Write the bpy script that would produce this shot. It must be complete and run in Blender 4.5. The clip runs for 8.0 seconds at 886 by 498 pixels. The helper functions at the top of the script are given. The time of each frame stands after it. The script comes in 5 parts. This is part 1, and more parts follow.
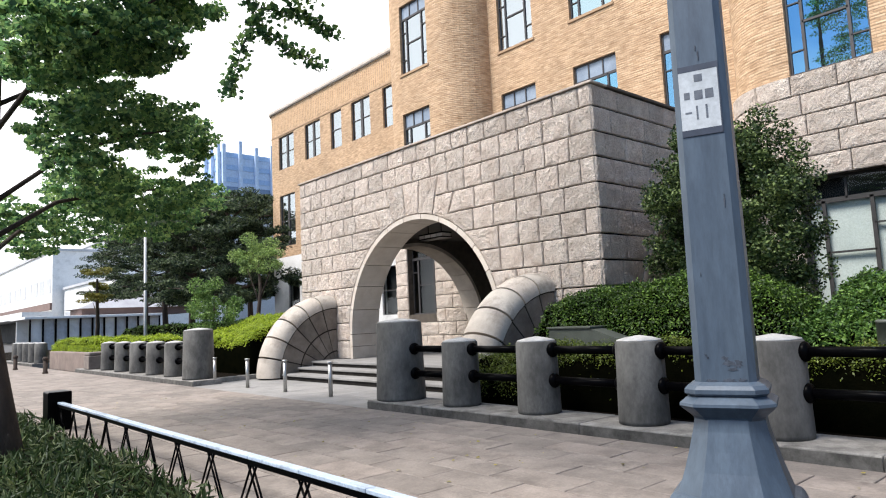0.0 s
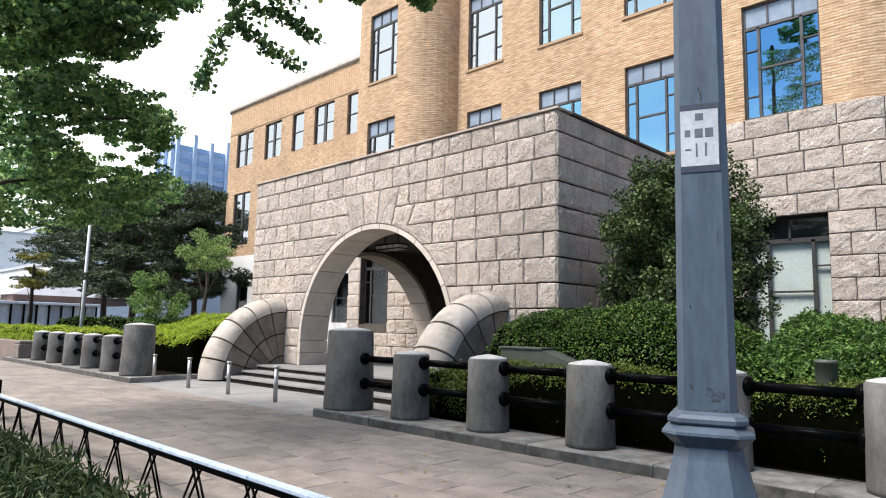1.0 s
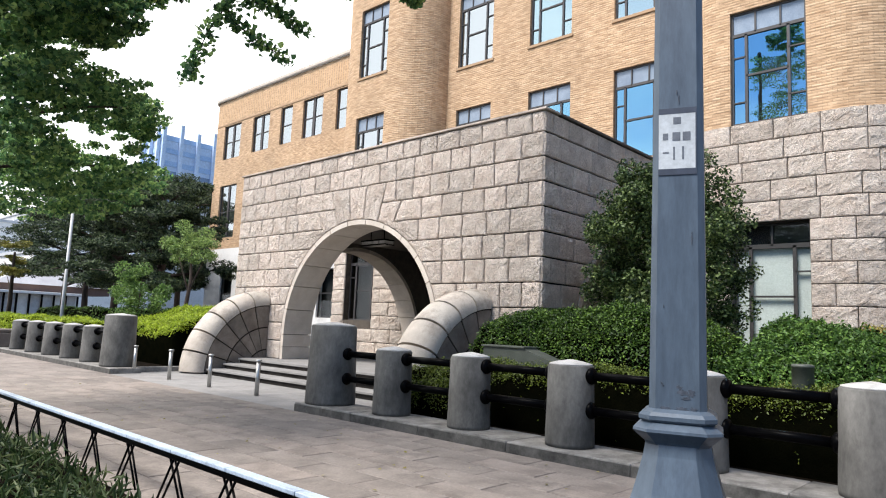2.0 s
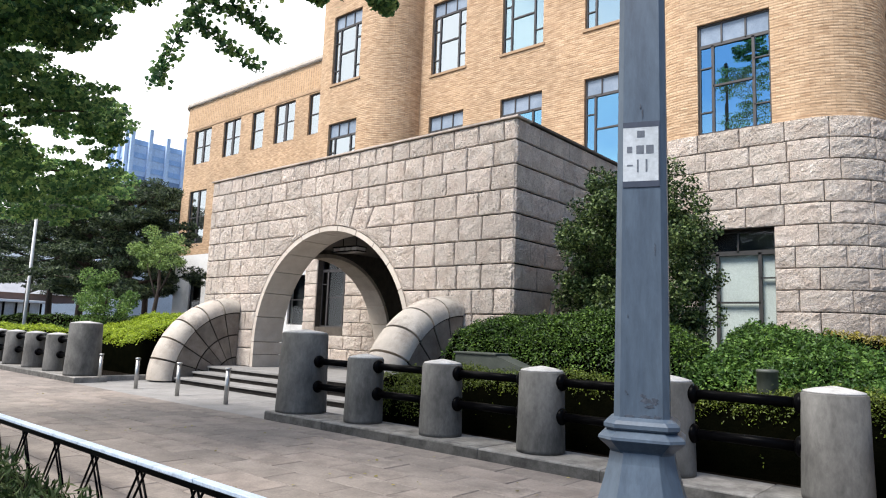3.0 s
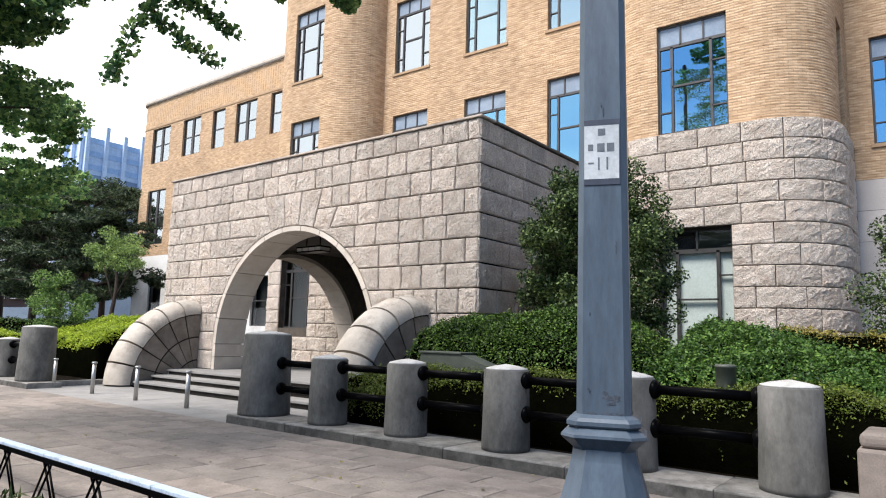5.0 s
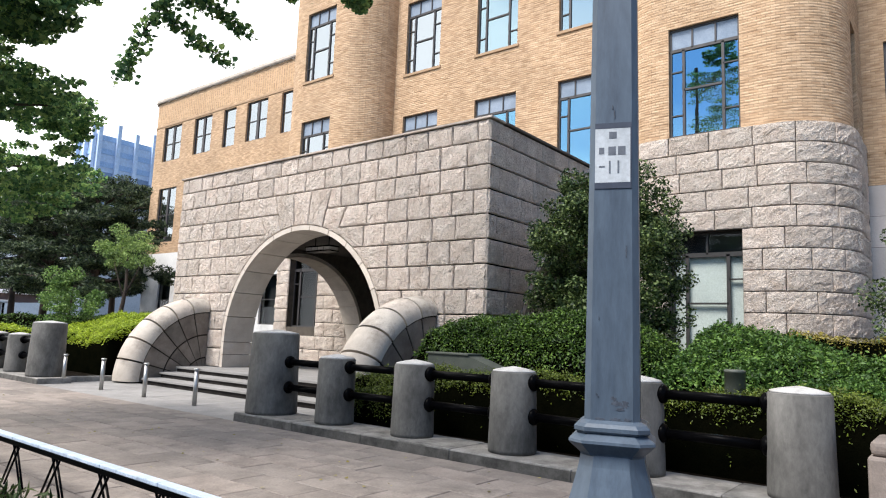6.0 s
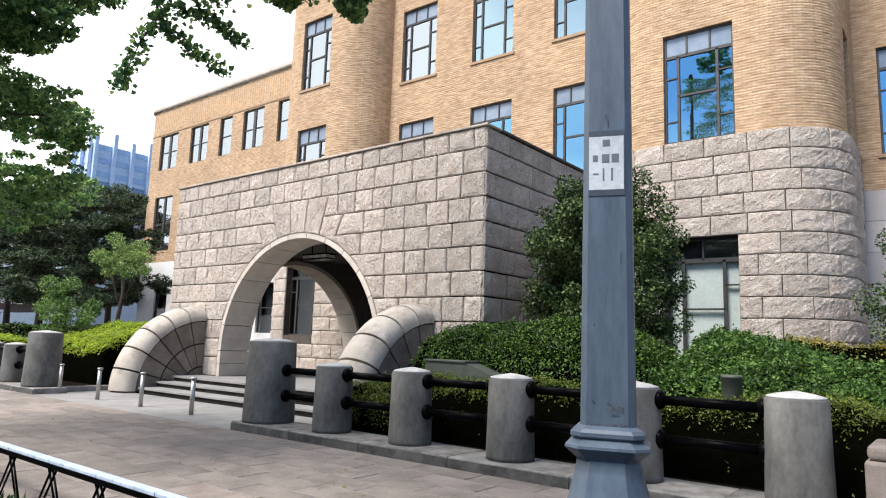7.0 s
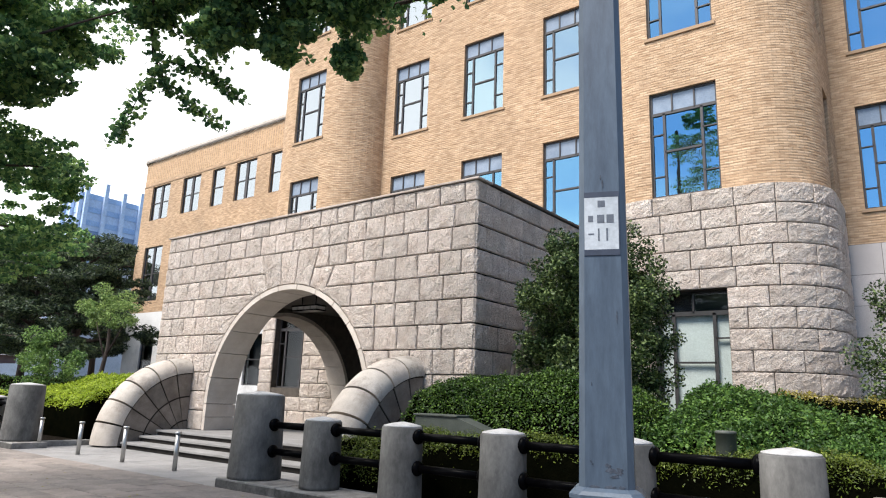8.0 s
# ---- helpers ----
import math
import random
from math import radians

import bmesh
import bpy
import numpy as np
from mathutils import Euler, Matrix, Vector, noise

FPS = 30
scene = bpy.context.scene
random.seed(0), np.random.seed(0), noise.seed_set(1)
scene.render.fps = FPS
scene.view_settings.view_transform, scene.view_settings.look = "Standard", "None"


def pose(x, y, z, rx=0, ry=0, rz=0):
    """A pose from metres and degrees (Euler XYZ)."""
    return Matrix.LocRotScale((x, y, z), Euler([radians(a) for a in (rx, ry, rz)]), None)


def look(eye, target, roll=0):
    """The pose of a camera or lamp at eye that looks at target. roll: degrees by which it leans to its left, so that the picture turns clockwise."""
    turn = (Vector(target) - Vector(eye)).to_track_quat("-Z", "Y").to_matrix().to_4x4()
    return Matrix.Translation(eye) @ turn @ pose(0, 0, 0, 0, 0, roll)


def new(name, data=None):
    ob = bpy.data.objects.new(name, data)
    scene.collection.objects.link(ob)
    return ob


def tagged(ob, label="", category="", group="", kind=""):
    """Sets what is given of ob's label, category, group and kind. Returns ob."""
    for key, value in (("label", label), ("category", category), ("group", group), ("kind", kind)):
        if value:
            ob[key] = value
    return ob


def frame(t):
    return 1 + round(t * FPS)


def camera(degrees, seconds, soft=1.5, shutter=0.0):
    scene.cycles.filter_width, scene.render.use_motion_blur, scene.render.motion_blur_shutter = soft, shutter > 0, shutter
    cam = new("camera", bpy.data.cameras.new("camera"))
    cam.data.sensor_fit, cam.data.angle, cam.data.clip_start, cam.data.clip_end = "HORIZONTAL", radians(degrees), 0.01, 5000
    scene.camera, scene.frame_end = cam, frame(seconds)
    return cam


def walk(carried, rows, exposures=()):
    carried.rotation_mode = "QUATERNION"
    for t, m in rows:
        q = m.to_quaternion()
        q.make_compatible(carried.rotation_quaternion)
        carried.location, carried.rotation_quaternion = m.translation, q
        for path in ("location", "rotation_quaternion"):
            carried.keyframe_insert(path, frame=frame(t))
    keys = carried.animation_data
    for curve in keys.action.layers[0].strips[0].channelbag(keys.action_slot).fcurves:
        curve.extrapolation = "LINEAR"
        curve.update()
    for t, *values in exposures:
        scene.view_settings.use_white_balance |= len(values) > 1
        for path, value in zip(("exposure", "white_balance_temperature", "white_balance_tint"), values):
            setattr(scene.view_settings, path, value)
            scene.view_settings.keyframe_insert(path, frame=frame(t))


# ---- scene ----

# ---------------------------------------------------------------- camera
cam = camera(67.43, 8.0, 1.1)
PATH = [
    (0, 0.039, 0.095, 1.544, 95.847, 2.645, 48.523),
    (0.5, 0.010, 0.068, 1.563, 98.286, 2.072, 45.384),
    (1, -0.039, -0.002, 1.546, 96.922, -1.223, 43.938),
    (1.2, -0.043, 0.001, 1.536, 96.590, -2.119, 43.706),
    (2.3, -0.002, -0.004, 1.544, 96.964, -2.356, 41.710),
    (2.5, -0.000, -0.000, 1.550, 97.103, -2.333, 40.878),
    (3, 0.006, -0.005, 1.550, 97.388, -2.206, 40.275),
    (3.5, 0.006, -0.002, 1.551, 97.554, -2.045, 40.184),
    (4, 0.001, 0.013, 1.553, 97.740, -1.521, 38.756),
    (4.5, 0.000, 0.019, 1.553, 97.626, -1.266, 37.621),
    (5.8, -0.003, 0.011, 1.545, 97.247, -1.912, 37.391),
    (6, -0.006, 0.023, 1.556, 97.477, -2.244, 37.968),
    (6.5, -0.011, 0.005, 1.559, 98.206, -3.578, 41.223),
    (7, 0.005, 0.014, 1.555, 98.109, -1.889, 37.750),
    (7.5, -0.005, -0.005, 1.554, 98.667, -2.383, 39.924),
    (8, -0.001, -0.015, 1.572, 102.545, -2.009, 36.857),
]
walk(cam, [(t, pose(*p)) for t, *p in PATH])

# ---------------------------------------------------------------- light
SUN_EL, SUN_AZ = 55.0, 192.0
world = bpy.data.worlds.new("sky")
scene.world = world
world.use_nodes = True
wn, wl = world.node_tree.nodes, world.node_tree.links
wn.clear()
sky = wn.new("ShaderNodeTexSky")
sky.sky_type, sky.sun_disc = "NISHITA", False
sky.sun_elevation, sky.sun_rotation = radians(SUN_EL), radians(SUN_AZ)
sky.air_density, sky.dust_density, sky.ozone_density = 1.0, 0.4, 3.0
# broken bright cloud over the blue
wc = wn.new("ShaderNodeTexCoord")
wm = wn.new("ShaderNodeMapping")
wm.inputs["Scale"].default_value = (1.6, 1.6, 3.2)
wm.inputs["Location"].default_value = (0.3, 0.0, 0.6)
wno = wn.new("ShaderNodeTexNoise")
wno.inputs["Scale"].default_value, wno.inputs["Detail"].default_value = 1.3, 5.0
wr = wn.new("ShaderNodeValToRGB")
wr.color_ramp.elements[0].position, wr.color_ramp.elements[1].position = 0.36, 0.64
wmix = wn.new("ShaderNodeMixRGB")
wmix.inputs[2].default_value = (10.0, 10.0, 10.2, 1)
bg = wn.new("ShaderNodeBackground")
bg.inputs["Strength"].default_value = 0.12
wo = wn.new("ShaderNodeOutputWorld")
wl.new(wc.outputs["Generated"], wm.inputs[0])
wl.new(wm.outputs[0], wno.inputs["Vector"])
# the cloud thickens towards the north-west and thins to the south-east
wdot = wn.new("ShaderNodeVectorMath")
wdot.operation = "DOT_PRODUCT"
wdot.inputs[1].default_value = (-0.8, 0.25, -0.05)
wl.new(wc.outputs["Generated"], wdot.inputs[0])
wadd = wn.new("ShaderNodeMath")
wl.new(wno.outputs["Fac"], wadd.inputs[0])
wl.new(wdot.outputs["Value"], wadd.inputs[1])
wl.new(wadd.outputs[0], wr.inputs[0])
wl.new(wr.outputs[0], wmix.inputs[0])
wgain = wn.new("ShaderNodeMixRGB")
wgain.blend_type = "MULTIPLY"
wgain.inputs[0].default_value, wgain.inputs[2].default_value = 1.0, (1.1, 1.1, 1.1, 1)
wl.new(sky.outputs[0], wgain.inputs[1])
wl.new(wgain.outputs[0], wmix.inputs[1])
wl.new(wmix.outputs[0], bg.inputs[0])
wl.new(bg.outputs[0], wo.inputs[0])
sun_data = bpy.data.lights.new("sun", "SUN")
sun_data.energy, sun_data.angle, sun_data.color = 3.5, radians(24), (1.0, 0.95, 0.89)
sun = new("sun", sun_data)
sa = radians(SUN_AZ)
sd = Vector((math.sin(sa) * math.cos(radians(SUN_EL)), math.cos(sa) * math.cos(radians(SUN_EL)), math.sin(radians(SUN_EL))))
sun.matrix_world = look(sd * 60, (0, 0, 0))
scene.view_settings.exposure = 0.74


# ---------------------------------------------------------------- materials
def ramp(nt, fac, stops):
    r = nt.nodes.new("ShaderNodeValToRGB")
    el = r.color_ramp.elements
    while len(el) < len(stops):
        el.new(0.5)
    for e, (p, c) in zip(el, stops):
        e.position, e.color = p, (*c, 1)
    nt.links.new(fac, r.inputs[0])
    return r.outputs[0]


def tex(nt, kind, vec, scale, **kw):
    n = nt.nodes.new(kind)
    n.inputs["Scale"].default_value = scale
    for k, v in kw.items():
        n.inputs[k].default_value = v
    if vec is not None:
        nt.links.new(vec, n.inputs["Vector"])
    return n


def mixc(nt, fac, a, b, mode="MIX"):
    m = nt.nodes.new("ShaderNodeMixRGB")
    m.blend_type = mode
    for i, v in ((0, fac), (1, a), (2, b)):
        if isinstance(v, (int, float)):
            m.inputs[i].default_value = v
        elif isinstance(v, tuple):
            m.inputs[i].default_value = (*v, 1)
        else:
            nt.links.new(v, m.inputs[i])
    return m.outputs[0]


def surface(name, dark, light, rough=0.8, scale=3.0, fine=40.0, bump=0.3, dist=0.01, metal=0.0, stain=None, vary=0.0, coord="Object",
            bump_scale=None, island=0.0, stretch=(1, 1, 1), spec=0.5):
    """Two-scale mottled surface with fine relief; stain: darker blotches of that colour; vary: change from piece to piece."""
    m = bpy.data.materials.new(name)
    m.use_nodes = True
    nt = m.node_tree
    b = nt.nodes["Principled BSDF"]
    tc = nt.nodes.new("ShaderNodeTexCoord")
    vec = tc.outputs[coord]
    if stretch != (1, 1, 1):
        mp = nt.nodes.new("ShaderNodeMapping")
        mp.inputs["Scale"].default_value = stretch
        nt.links.new(vec, mp.inputs[0])
        vec = mp.outputs[0]
    if vary and coord == "Object":
        oi = nt.nodes.new("ShaderNodeObjectInfo")
        ad = nt.nodes.new("ShaderNodeVectorMath")
        ad.operation = "MULTIPLY_ADD"
        nt.links.new(oi.outputs["Random"], ad.inputs[0])
        ad.inputs[1].default_value = (31, 17, 23)
        nt.links.new(vec, ad.inputs[2])
        vec = ad.outputs[0]
    big = tex(nt, "ShaderNodeTexNoise", vec, scale, Detail=6.0, Roughness=0.65)
    small = tex(nt, "ShaderNodeTexNoise", vec, fine, Detail=5.0, Roughness=0.7)
    col = ramp(nt, big.outputs["Fac"], [(0.3, dark), (0.7, light)])
    sm = ramp(nt, small.outputs["Fac"], [(0.3, (0.72,) * 3), (0.7, (1.2,) * 3)])
    col = mixc(nt, 0.7, col, sm, "MULTIPLY")
    if stain:
        st = tex(nt, "ShaderNodeTexNoise", vec, scale * 0.6, Detail=8.0, Roughness=0.75)
        f = ramp(nt, st.outputs["Fac"], [(0.52, (0, 0, 0)), (0.70, (0.8, 0.8, 0.8))])
        col = mixc(nt, f, col, stain)
    if vary:
        oi2 = nt.nodes.new("ShaderNodeObjectInfo")
        v = ramp(nt, oi2.outputs["Random"], [(0.0, (1 - vary,) * 3), (0.5, (1.0,) * 3), (1.0, (1 + vary * 0.6, 1 + vary * 0.45, 1 + vary * 0.4))])
        col = mixc(nt, 1.0, col, v, "MULTIPLY")
    if island:
        ge = nt.nodes.new("ShaderNodeNewGeometry")
        v = ramp(nt, ge.outputs["Random Per Island"], [(0.0, (1 - island,) * 3), (1.0, (1 + island,) * 3)])
        col = mixc(nt, 1.0, col, v, "MULTIPLY")
    nt.links.new(col, b.inputs["Base Color"])
    b.inputs["Roughness"].default_value, b.inputs["Metallic"].default_value = rough, metal
    b.inputs["Specular IOR Level"].default_value = spec
    if bump:
        bn = tex(nt, "ShaderNodeTexNoise", vec, bump_scale or fine, Detail=7.0, Roughness=0.75)
        bp = nt.nodes.new("ShaderNodeBump")
        bp.inputs["Strength"].default_value, bp.inputs["Distance"].default_value = bump, dist
        nt.links.new(bn.outputs["Fac"], bp.inputs["Height"])
        nt.links.new(bp.outputs[0], b.inputs["Normal"])
    return m


def leaf_material(name, dark, mid, light, trans=0.3):
    m = bpy.data.materials.new(name)
    m.use_nodes = True
    nt = m.node_tree
    b = nt.nodes["Principled BSDF"]
    ge = nt.nodes.new("ShaderNodeNewGeometry")
    tc = nt.nodes.new("ShaderNodeTexCoord")
    big = tex(nt, "ShaderNodeTexNoise", tc.outputs["Object"], 1.3, Detail=3.0)
    c1 = ramp(nt, ge.outputs["Random Per Island"], [(0.0, dark), (0.55, mid), (1.0, light)])
    c2 = ramp(nt, big.outputs["Fac"], [(0.3, (0.7, 0.75, 0.7)), (0.7, (1.2, 1.15, 1.0))])
    col = mixc(nt, 1.0, c1, c2, "MULTIPLY")
    nt.links.new(col, b.inputs["Base Color"])
    b.inputs["Roughness"].default_value = 0.5
    b.inputs["Specular IOR Level"].default_value = 0.3
    tr = nt.nodes.new("ShaderNodeBsdfTranslucent")
    nt.links.new(col, tr.inputs[0])
    ms = nt.nodes.new("ShaderNodeMixShader")
    ms.inputs[0].default_value = trans
    out = nt.nodes["Material Output"]
    nt.links.new(b.outputs[0], ms.inputs[1])
    nt.links.new(tr.outputs[0], ms.inputs[2])
    nt.links.new(ms.outputs[0], out.inputs[0])
    return m


def brick_material():
    """Yellow-buff scratch-faced brick in thin courses; the UV map is in metres."""
    m = bpy.data.materials.new("buff_brick")
    m.use_nodes = True
    nt = m.node_tree
    b = nt.nodes["Principled BSDF"]
    tc = nt.nodes.new("ShaderNodeTexCoord")
    uv = tc.outputs["UV"]
    br = tex(nt, "ShaderNodeTexBrick", uv, 1.0)
    br.inputs["Color1"].default_value = (0.49, 0.325, 0.195, 1)
    br.inputs["Color2"].default_value = (0.61, 0.43, 0.278, 1)
    br.inputs["Mortar"].default_value = (0.41, 0.28, 0.175, 1)
    br.inputs["Mortar Size"].default_value = 0.006
    br.inputs["Mortar Smooth"].default_value = 0.3
    br.inputs["Bias"].default_value = 0.0
    br.inputs["Brick Width"].default_value = 0.23
    br.inputs["Row Height"].default_value = 0.078
    big = tex(nt, "ShaderNodeTexNoise", uv, 0.5, Detail=6.0, Roughness=0.65)
    c2 = ramp(nt, big.outputs["Fac"], [(0.3, (0.84, 0.83, 0.81)), (0.7, (1.12, 1.1, 1.08))])
    mp = nt.nodes.new("ShaderNodeMapping")
    mp.inputs["Scale"].default_value = (2.4, 13.3, 1.0)
    nt.links.new(uv, mp.inputs[0])
    row = tex(nt, "ShaderNodeTexNoise", mp.outputs[0], 1.0, Detail=3.0)
    c3 = ramp(nt, row.outputs["Fac"], [(0.30, (0.70, 0.65, 0.60)), (0.52, (1.0, 1.0, 1.0)), (0.72, (1.16, 1.17, 1.18))])
    col = mixc(nt, 1.0, mixc(nt, 1.0, br.outputs["Color"], c2, "MULTIPLY"), c3, "MULTIPLY")
    nt.links.new(col, b.inputs["Base Color"])
    b.inputs["Roughness"].default_value = 0.85
    bp = nt.nodes.new("ShaderNodeBump")
    bp.inputs["Strength"].default_value, bp.inputs["Distance"].default_value = 1.0, 0.020
    # every course leans out to its lower arris
    sep = nt.nodes.new("ShaderNodeSeparateXYZ")
    nt.links.new(uv, sep.inputs[0])
    saw = nt.nodes.new("ShaderNodeMath")
    saw.operation = "MULTIPLY"
    saw.inputs[1].default_value = 1 / 0.078
    nt.links.new(sep.outputs["Y"], saw.inputs[0])
    frac = nt.nodes.new("ShaderNodeMath")
    frac.operation = "PINGPONG"
    frac.inputs[1].default_value = 0.5
    nt.links.new(saw.outputs[0], frac.inputs[0])
    mad = nt.nodes.new("ShaderNodeMath")
    mad.operation = "MULTIPLY_ADD"
    mad.inputs[1].default_value = 0.5
    nt.links.new(frac.outputs[0], mad.inputs[0])
    nt.links.new(row.outputs["Fac"], mad.inputs[2])
    inv = nt.nodes.new("ShaderNodeMath")
    inv.operation = "MULTIPLY_ADD"
    inv.inputs[1].default_value = -0.5
    nt.links.new(br.outputs["Fac"], inv.inputs[0])
    nt.links.new(mad.outputs[0], inv.inputs[2])
    nt.links.new(inv.outputs[0], bp.inputs["Height"])
    nt.links.new(bp.outputs[0], b.inputs["Normal"])
    return m


def glass_material(name, ior, tint):
    m = bpy.data.materials.new(name)
    m.use_nodes = True
    nt = m.node_tree
    nt.nodes.remove(nt.nodes["Principled BSDF"])
    gl = nt.nodes.new("ShaderNodeBsdfGlossy")
    gl.inputs["Roughness"].default_value = 0.01
    gl.inputs["Color"].default_value = (*tint, 1)
    tr = nt.nodes.new("ShaderNodeBsdfTransparent")
    tr.inputs["Color"].default_value = (0.80, 0.86, 0.88, 1)
    fr = nt.nodes.new("ShaderNodeFresnel")
    fr.inputs["IOR"].default_value = ior
    no = tex(nt, "ShaderNodeTexNoise", nt.nodes.new("ShaderNodeTexCoord").outputs["Object"], 0.9, Detail=2.0)
    bp = nt.nodes.new("ShaderNodeBump")
    bp.inputs["Strength"].default_value, bp.inputs["Distance"].default_value = 0.12, 0.02
    nt.links.new(no.outputs["Fac"], bp.inputs["Height"])
    nt.links.new(bp.outputs[0], gl.inputs["Normal"])
    ms = nt.nodes.new("ShaderNodeMixShader")
    nt.links.new(fr.outputs[0], ms.inputs[0])
    nt.links.new(tr.outputs[0], ms.inputs[1])
    nt.links.new(gl.outputs[0], ms.inputs[2])
    nt.links.new(ms.outputs[0], nt.nodes["Material Output"].inputs[0])
    return m


M_BRICK = brick_material()
# tints paint in the sky each bay reflects: blue, cyan or cloud white
M_GLASS = glass_material("blue_reflection_glass", 5.5, (0.34, 0.72, 1.0))
M_CYAN = glass_material("cyan_reflection_glass", 5.5, (0.66, 0.90, 1.0))
M_PALE = glass_material("pale_reflection_glass", 5.5, (0.86, 0.95, 1.0))
M_CLEAR = glass_material("clear_window_glass", 1.35, (0.9, 0.95, 1.0))
def chisel(m, scale, strength, dist):
    """Adds a coarse broken relief below the fine one of a material."""
    nt = m.node_tree
    fine = next(n for n in nt.nodes if n.bl_idname == "ShaderNodeBump")
    vec = fine.inputs["Height"].links[0].from_node.inputs["Vector"].links[0].from_socket
    vo = tex(nt, "ShaderNodeTexVoronoi", None, scale)
    no = tex(nt, "ShaderNodeTexNoise", vec, scale * 1.2, Detail=4.0)
    mx = mixc(nt, 0.35, vec, no.outputs["Color"], "ADD")
    nt.links.new(mx, vo.inputs["Vector"])
    bp = nt.nodes.new("ShaderNodeBump")
    bp.inputs["Strength"].default_value, bp.inputs["Distance"].default_value = strength, dist
    nt.links.new(vo.outputs["Distance"], bp.inputs["Height"])
    nt.links.new(bp.outputs[0], fine.inputs["Normal"])
    return m


M_ROCK = surface("pink_granite_rock_face", (0.71, 0.585, 0.49), (0.97, 0.86, 0.755), 0.9, 3.6, 24, 1.0, 0.06, stain=(0.62, 0.48, 0.385), vary=0.14, bump_scale=19.0)
chisel(M_ROCK, 15.0, 0.9, 0.045)
M_JOINT = surface("stone_joint", (0.06, 0.05, 0.04), (0.12, 0.10, 0.08), 0.95, 4, 50, 0.3)
M_SMOOTH = surface("dressed_granite", (0.48, 0.42, 0.355), (0.65, 0.58, 0.505), 0.8, 1.6, 90, 0.25, 0.004, stain=(0.46, 0.375, 0.30), vary=0.07)
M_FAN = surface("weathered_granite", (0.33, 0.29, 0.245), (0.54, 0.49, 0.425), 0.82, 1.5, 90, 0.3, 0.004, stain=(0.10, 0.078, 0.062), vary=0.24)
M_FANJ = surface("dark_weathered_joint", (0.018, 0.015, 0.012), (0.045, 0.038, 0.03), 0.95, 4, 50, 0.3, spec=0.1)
# wedge stone: stained, on a base darker than the rim stone
M_FAN2 = surface("darker_stained_granite", (0.11, 0.09, 0.072), (0.25, 0.215, 0.18), 0.85, 1.8, 60, 0.3, 0.004, stain=(0.10, 0.075, 0.06), vary=0.2)
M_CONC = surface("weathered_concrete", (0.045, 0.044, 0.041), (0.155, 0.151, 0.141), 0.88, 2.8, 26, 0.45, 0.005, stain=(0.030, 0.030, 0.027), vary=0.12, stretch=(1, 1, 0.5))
# cap concrete is paler than the shaft, light from above painted in
M_CAP = surface("toplit_pale_concrete", (0.34, 0.33, 0.315), (0.52, 0.51, 0.495), 0.85, 6, 70, 0.3, 0.004, stain=(0.24, 0.235, 0.22))
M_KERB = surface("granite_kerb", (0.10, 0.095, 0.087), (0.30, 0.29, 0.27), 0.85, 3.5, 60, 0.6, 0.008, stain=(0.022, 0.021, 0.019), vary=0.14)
M_KERBF = surface("dark_kerb_facing", (0.03, 0.029, 0.026), (0.13, 0.125, 0.115), 0.9, 5.0, 50, 0.6, 0.008, stain=(0.014, 0.014, 0.012), vary=0.2)
M_PAVER = surface("brown_grey_paver", (0.160, 0.135, 0.118), (0.275, 0.237, 0.207), 0.85, 2.2, 34, 0.6, 0.006, stain=(0.088, 0.074, 0.064), vary=0.16, island=0.10)
M_SLAB = surface("pale_granite_slab", (0.20, 0.192, 0.184), (0.30, 0.29, 0.28), 0.8, 1.2, 50, 0.25, 0.004, stain=(0.17, 0.165, 0.155), vary=0.08)
M_ASPH = surface("asphalt", (0.04, 0.04, 0.042), (0.07, 0.07, 0.072), 0.9, 1.5, 120, 0.5, 0.006)
M_SOIL = surface("dark_soil", (0.004, 0.003, 0.002), (0.012, 0.009, 0.006), 0.95, 3, 40, 0.9, 0.03, spec=0.03)
M_BLACK = surface("black_painted_steel", (0.0008, 0.0008, 0.001), (0.002, 0.002, 0.0026), 0.32, 6, 90, 0.05, 0.001, spec=0.03)
M_STEEL = surface("brushed_steel", (0.36, 0.36, 0.35), (0.50, 0.50, 0.49), 0.42, 5, 90, 0.05, 0.001, metal=1.0)
M_POLE = surface("blue_grey_pole_paint", (0.044, 0.064, 0.092), (0.085, 0.117, 0.155), 0.42, 9, 60, 0.12, 0.003, stain=(0.033, 0.046, 0.066), stretch=(1, 1, 0.22))
M_PATCH = surface("worn_paint_patch", (0.018, 0.026, 0.042), (0.075, 0.09, 0.115), 0.7, 60, 60, 0.2, 0.003)
M_RAILTOP = surface("pale_blue_rail_top", (0.33, 0.41, 0.52), (0.50, 0.59, 0.69), 0.35, 5, 80, 0.1, 0.002, stain=(0.12, 0.15, 0.20), vary=0.12)
M_FRAME = surface("dark_bronze_frame", (0.034, 0.032, 0.034), (0.065, 0.060, 0.060), 0.5, 5, 80, 0.1, 0.002)
M_FRAME2 = surface("grey_brown_frame", (0.022, 0.021, 0.020), (0.045, 0.042, 0.04), 0.55, 5, 80, 0.1, 0.002)
M_FROST = surface("frosted_pane", (0.17, 0.22, 0.29), (0.30, 0.36, 0.44), 0.25, 1.2, 30, 0.05)
M_BLIND = surface("pale_blind", (0.50, 0.53, 0.50), (0.62, 0.65, 0.61), 0.8, 1.0, 30, 0.1)
M_ROOM = surface("unlit_room_dark", (0.012, 0.013, 0.014), (0.045, 0.045, 0.045), 0.9, 0.9, 8, 0.0)
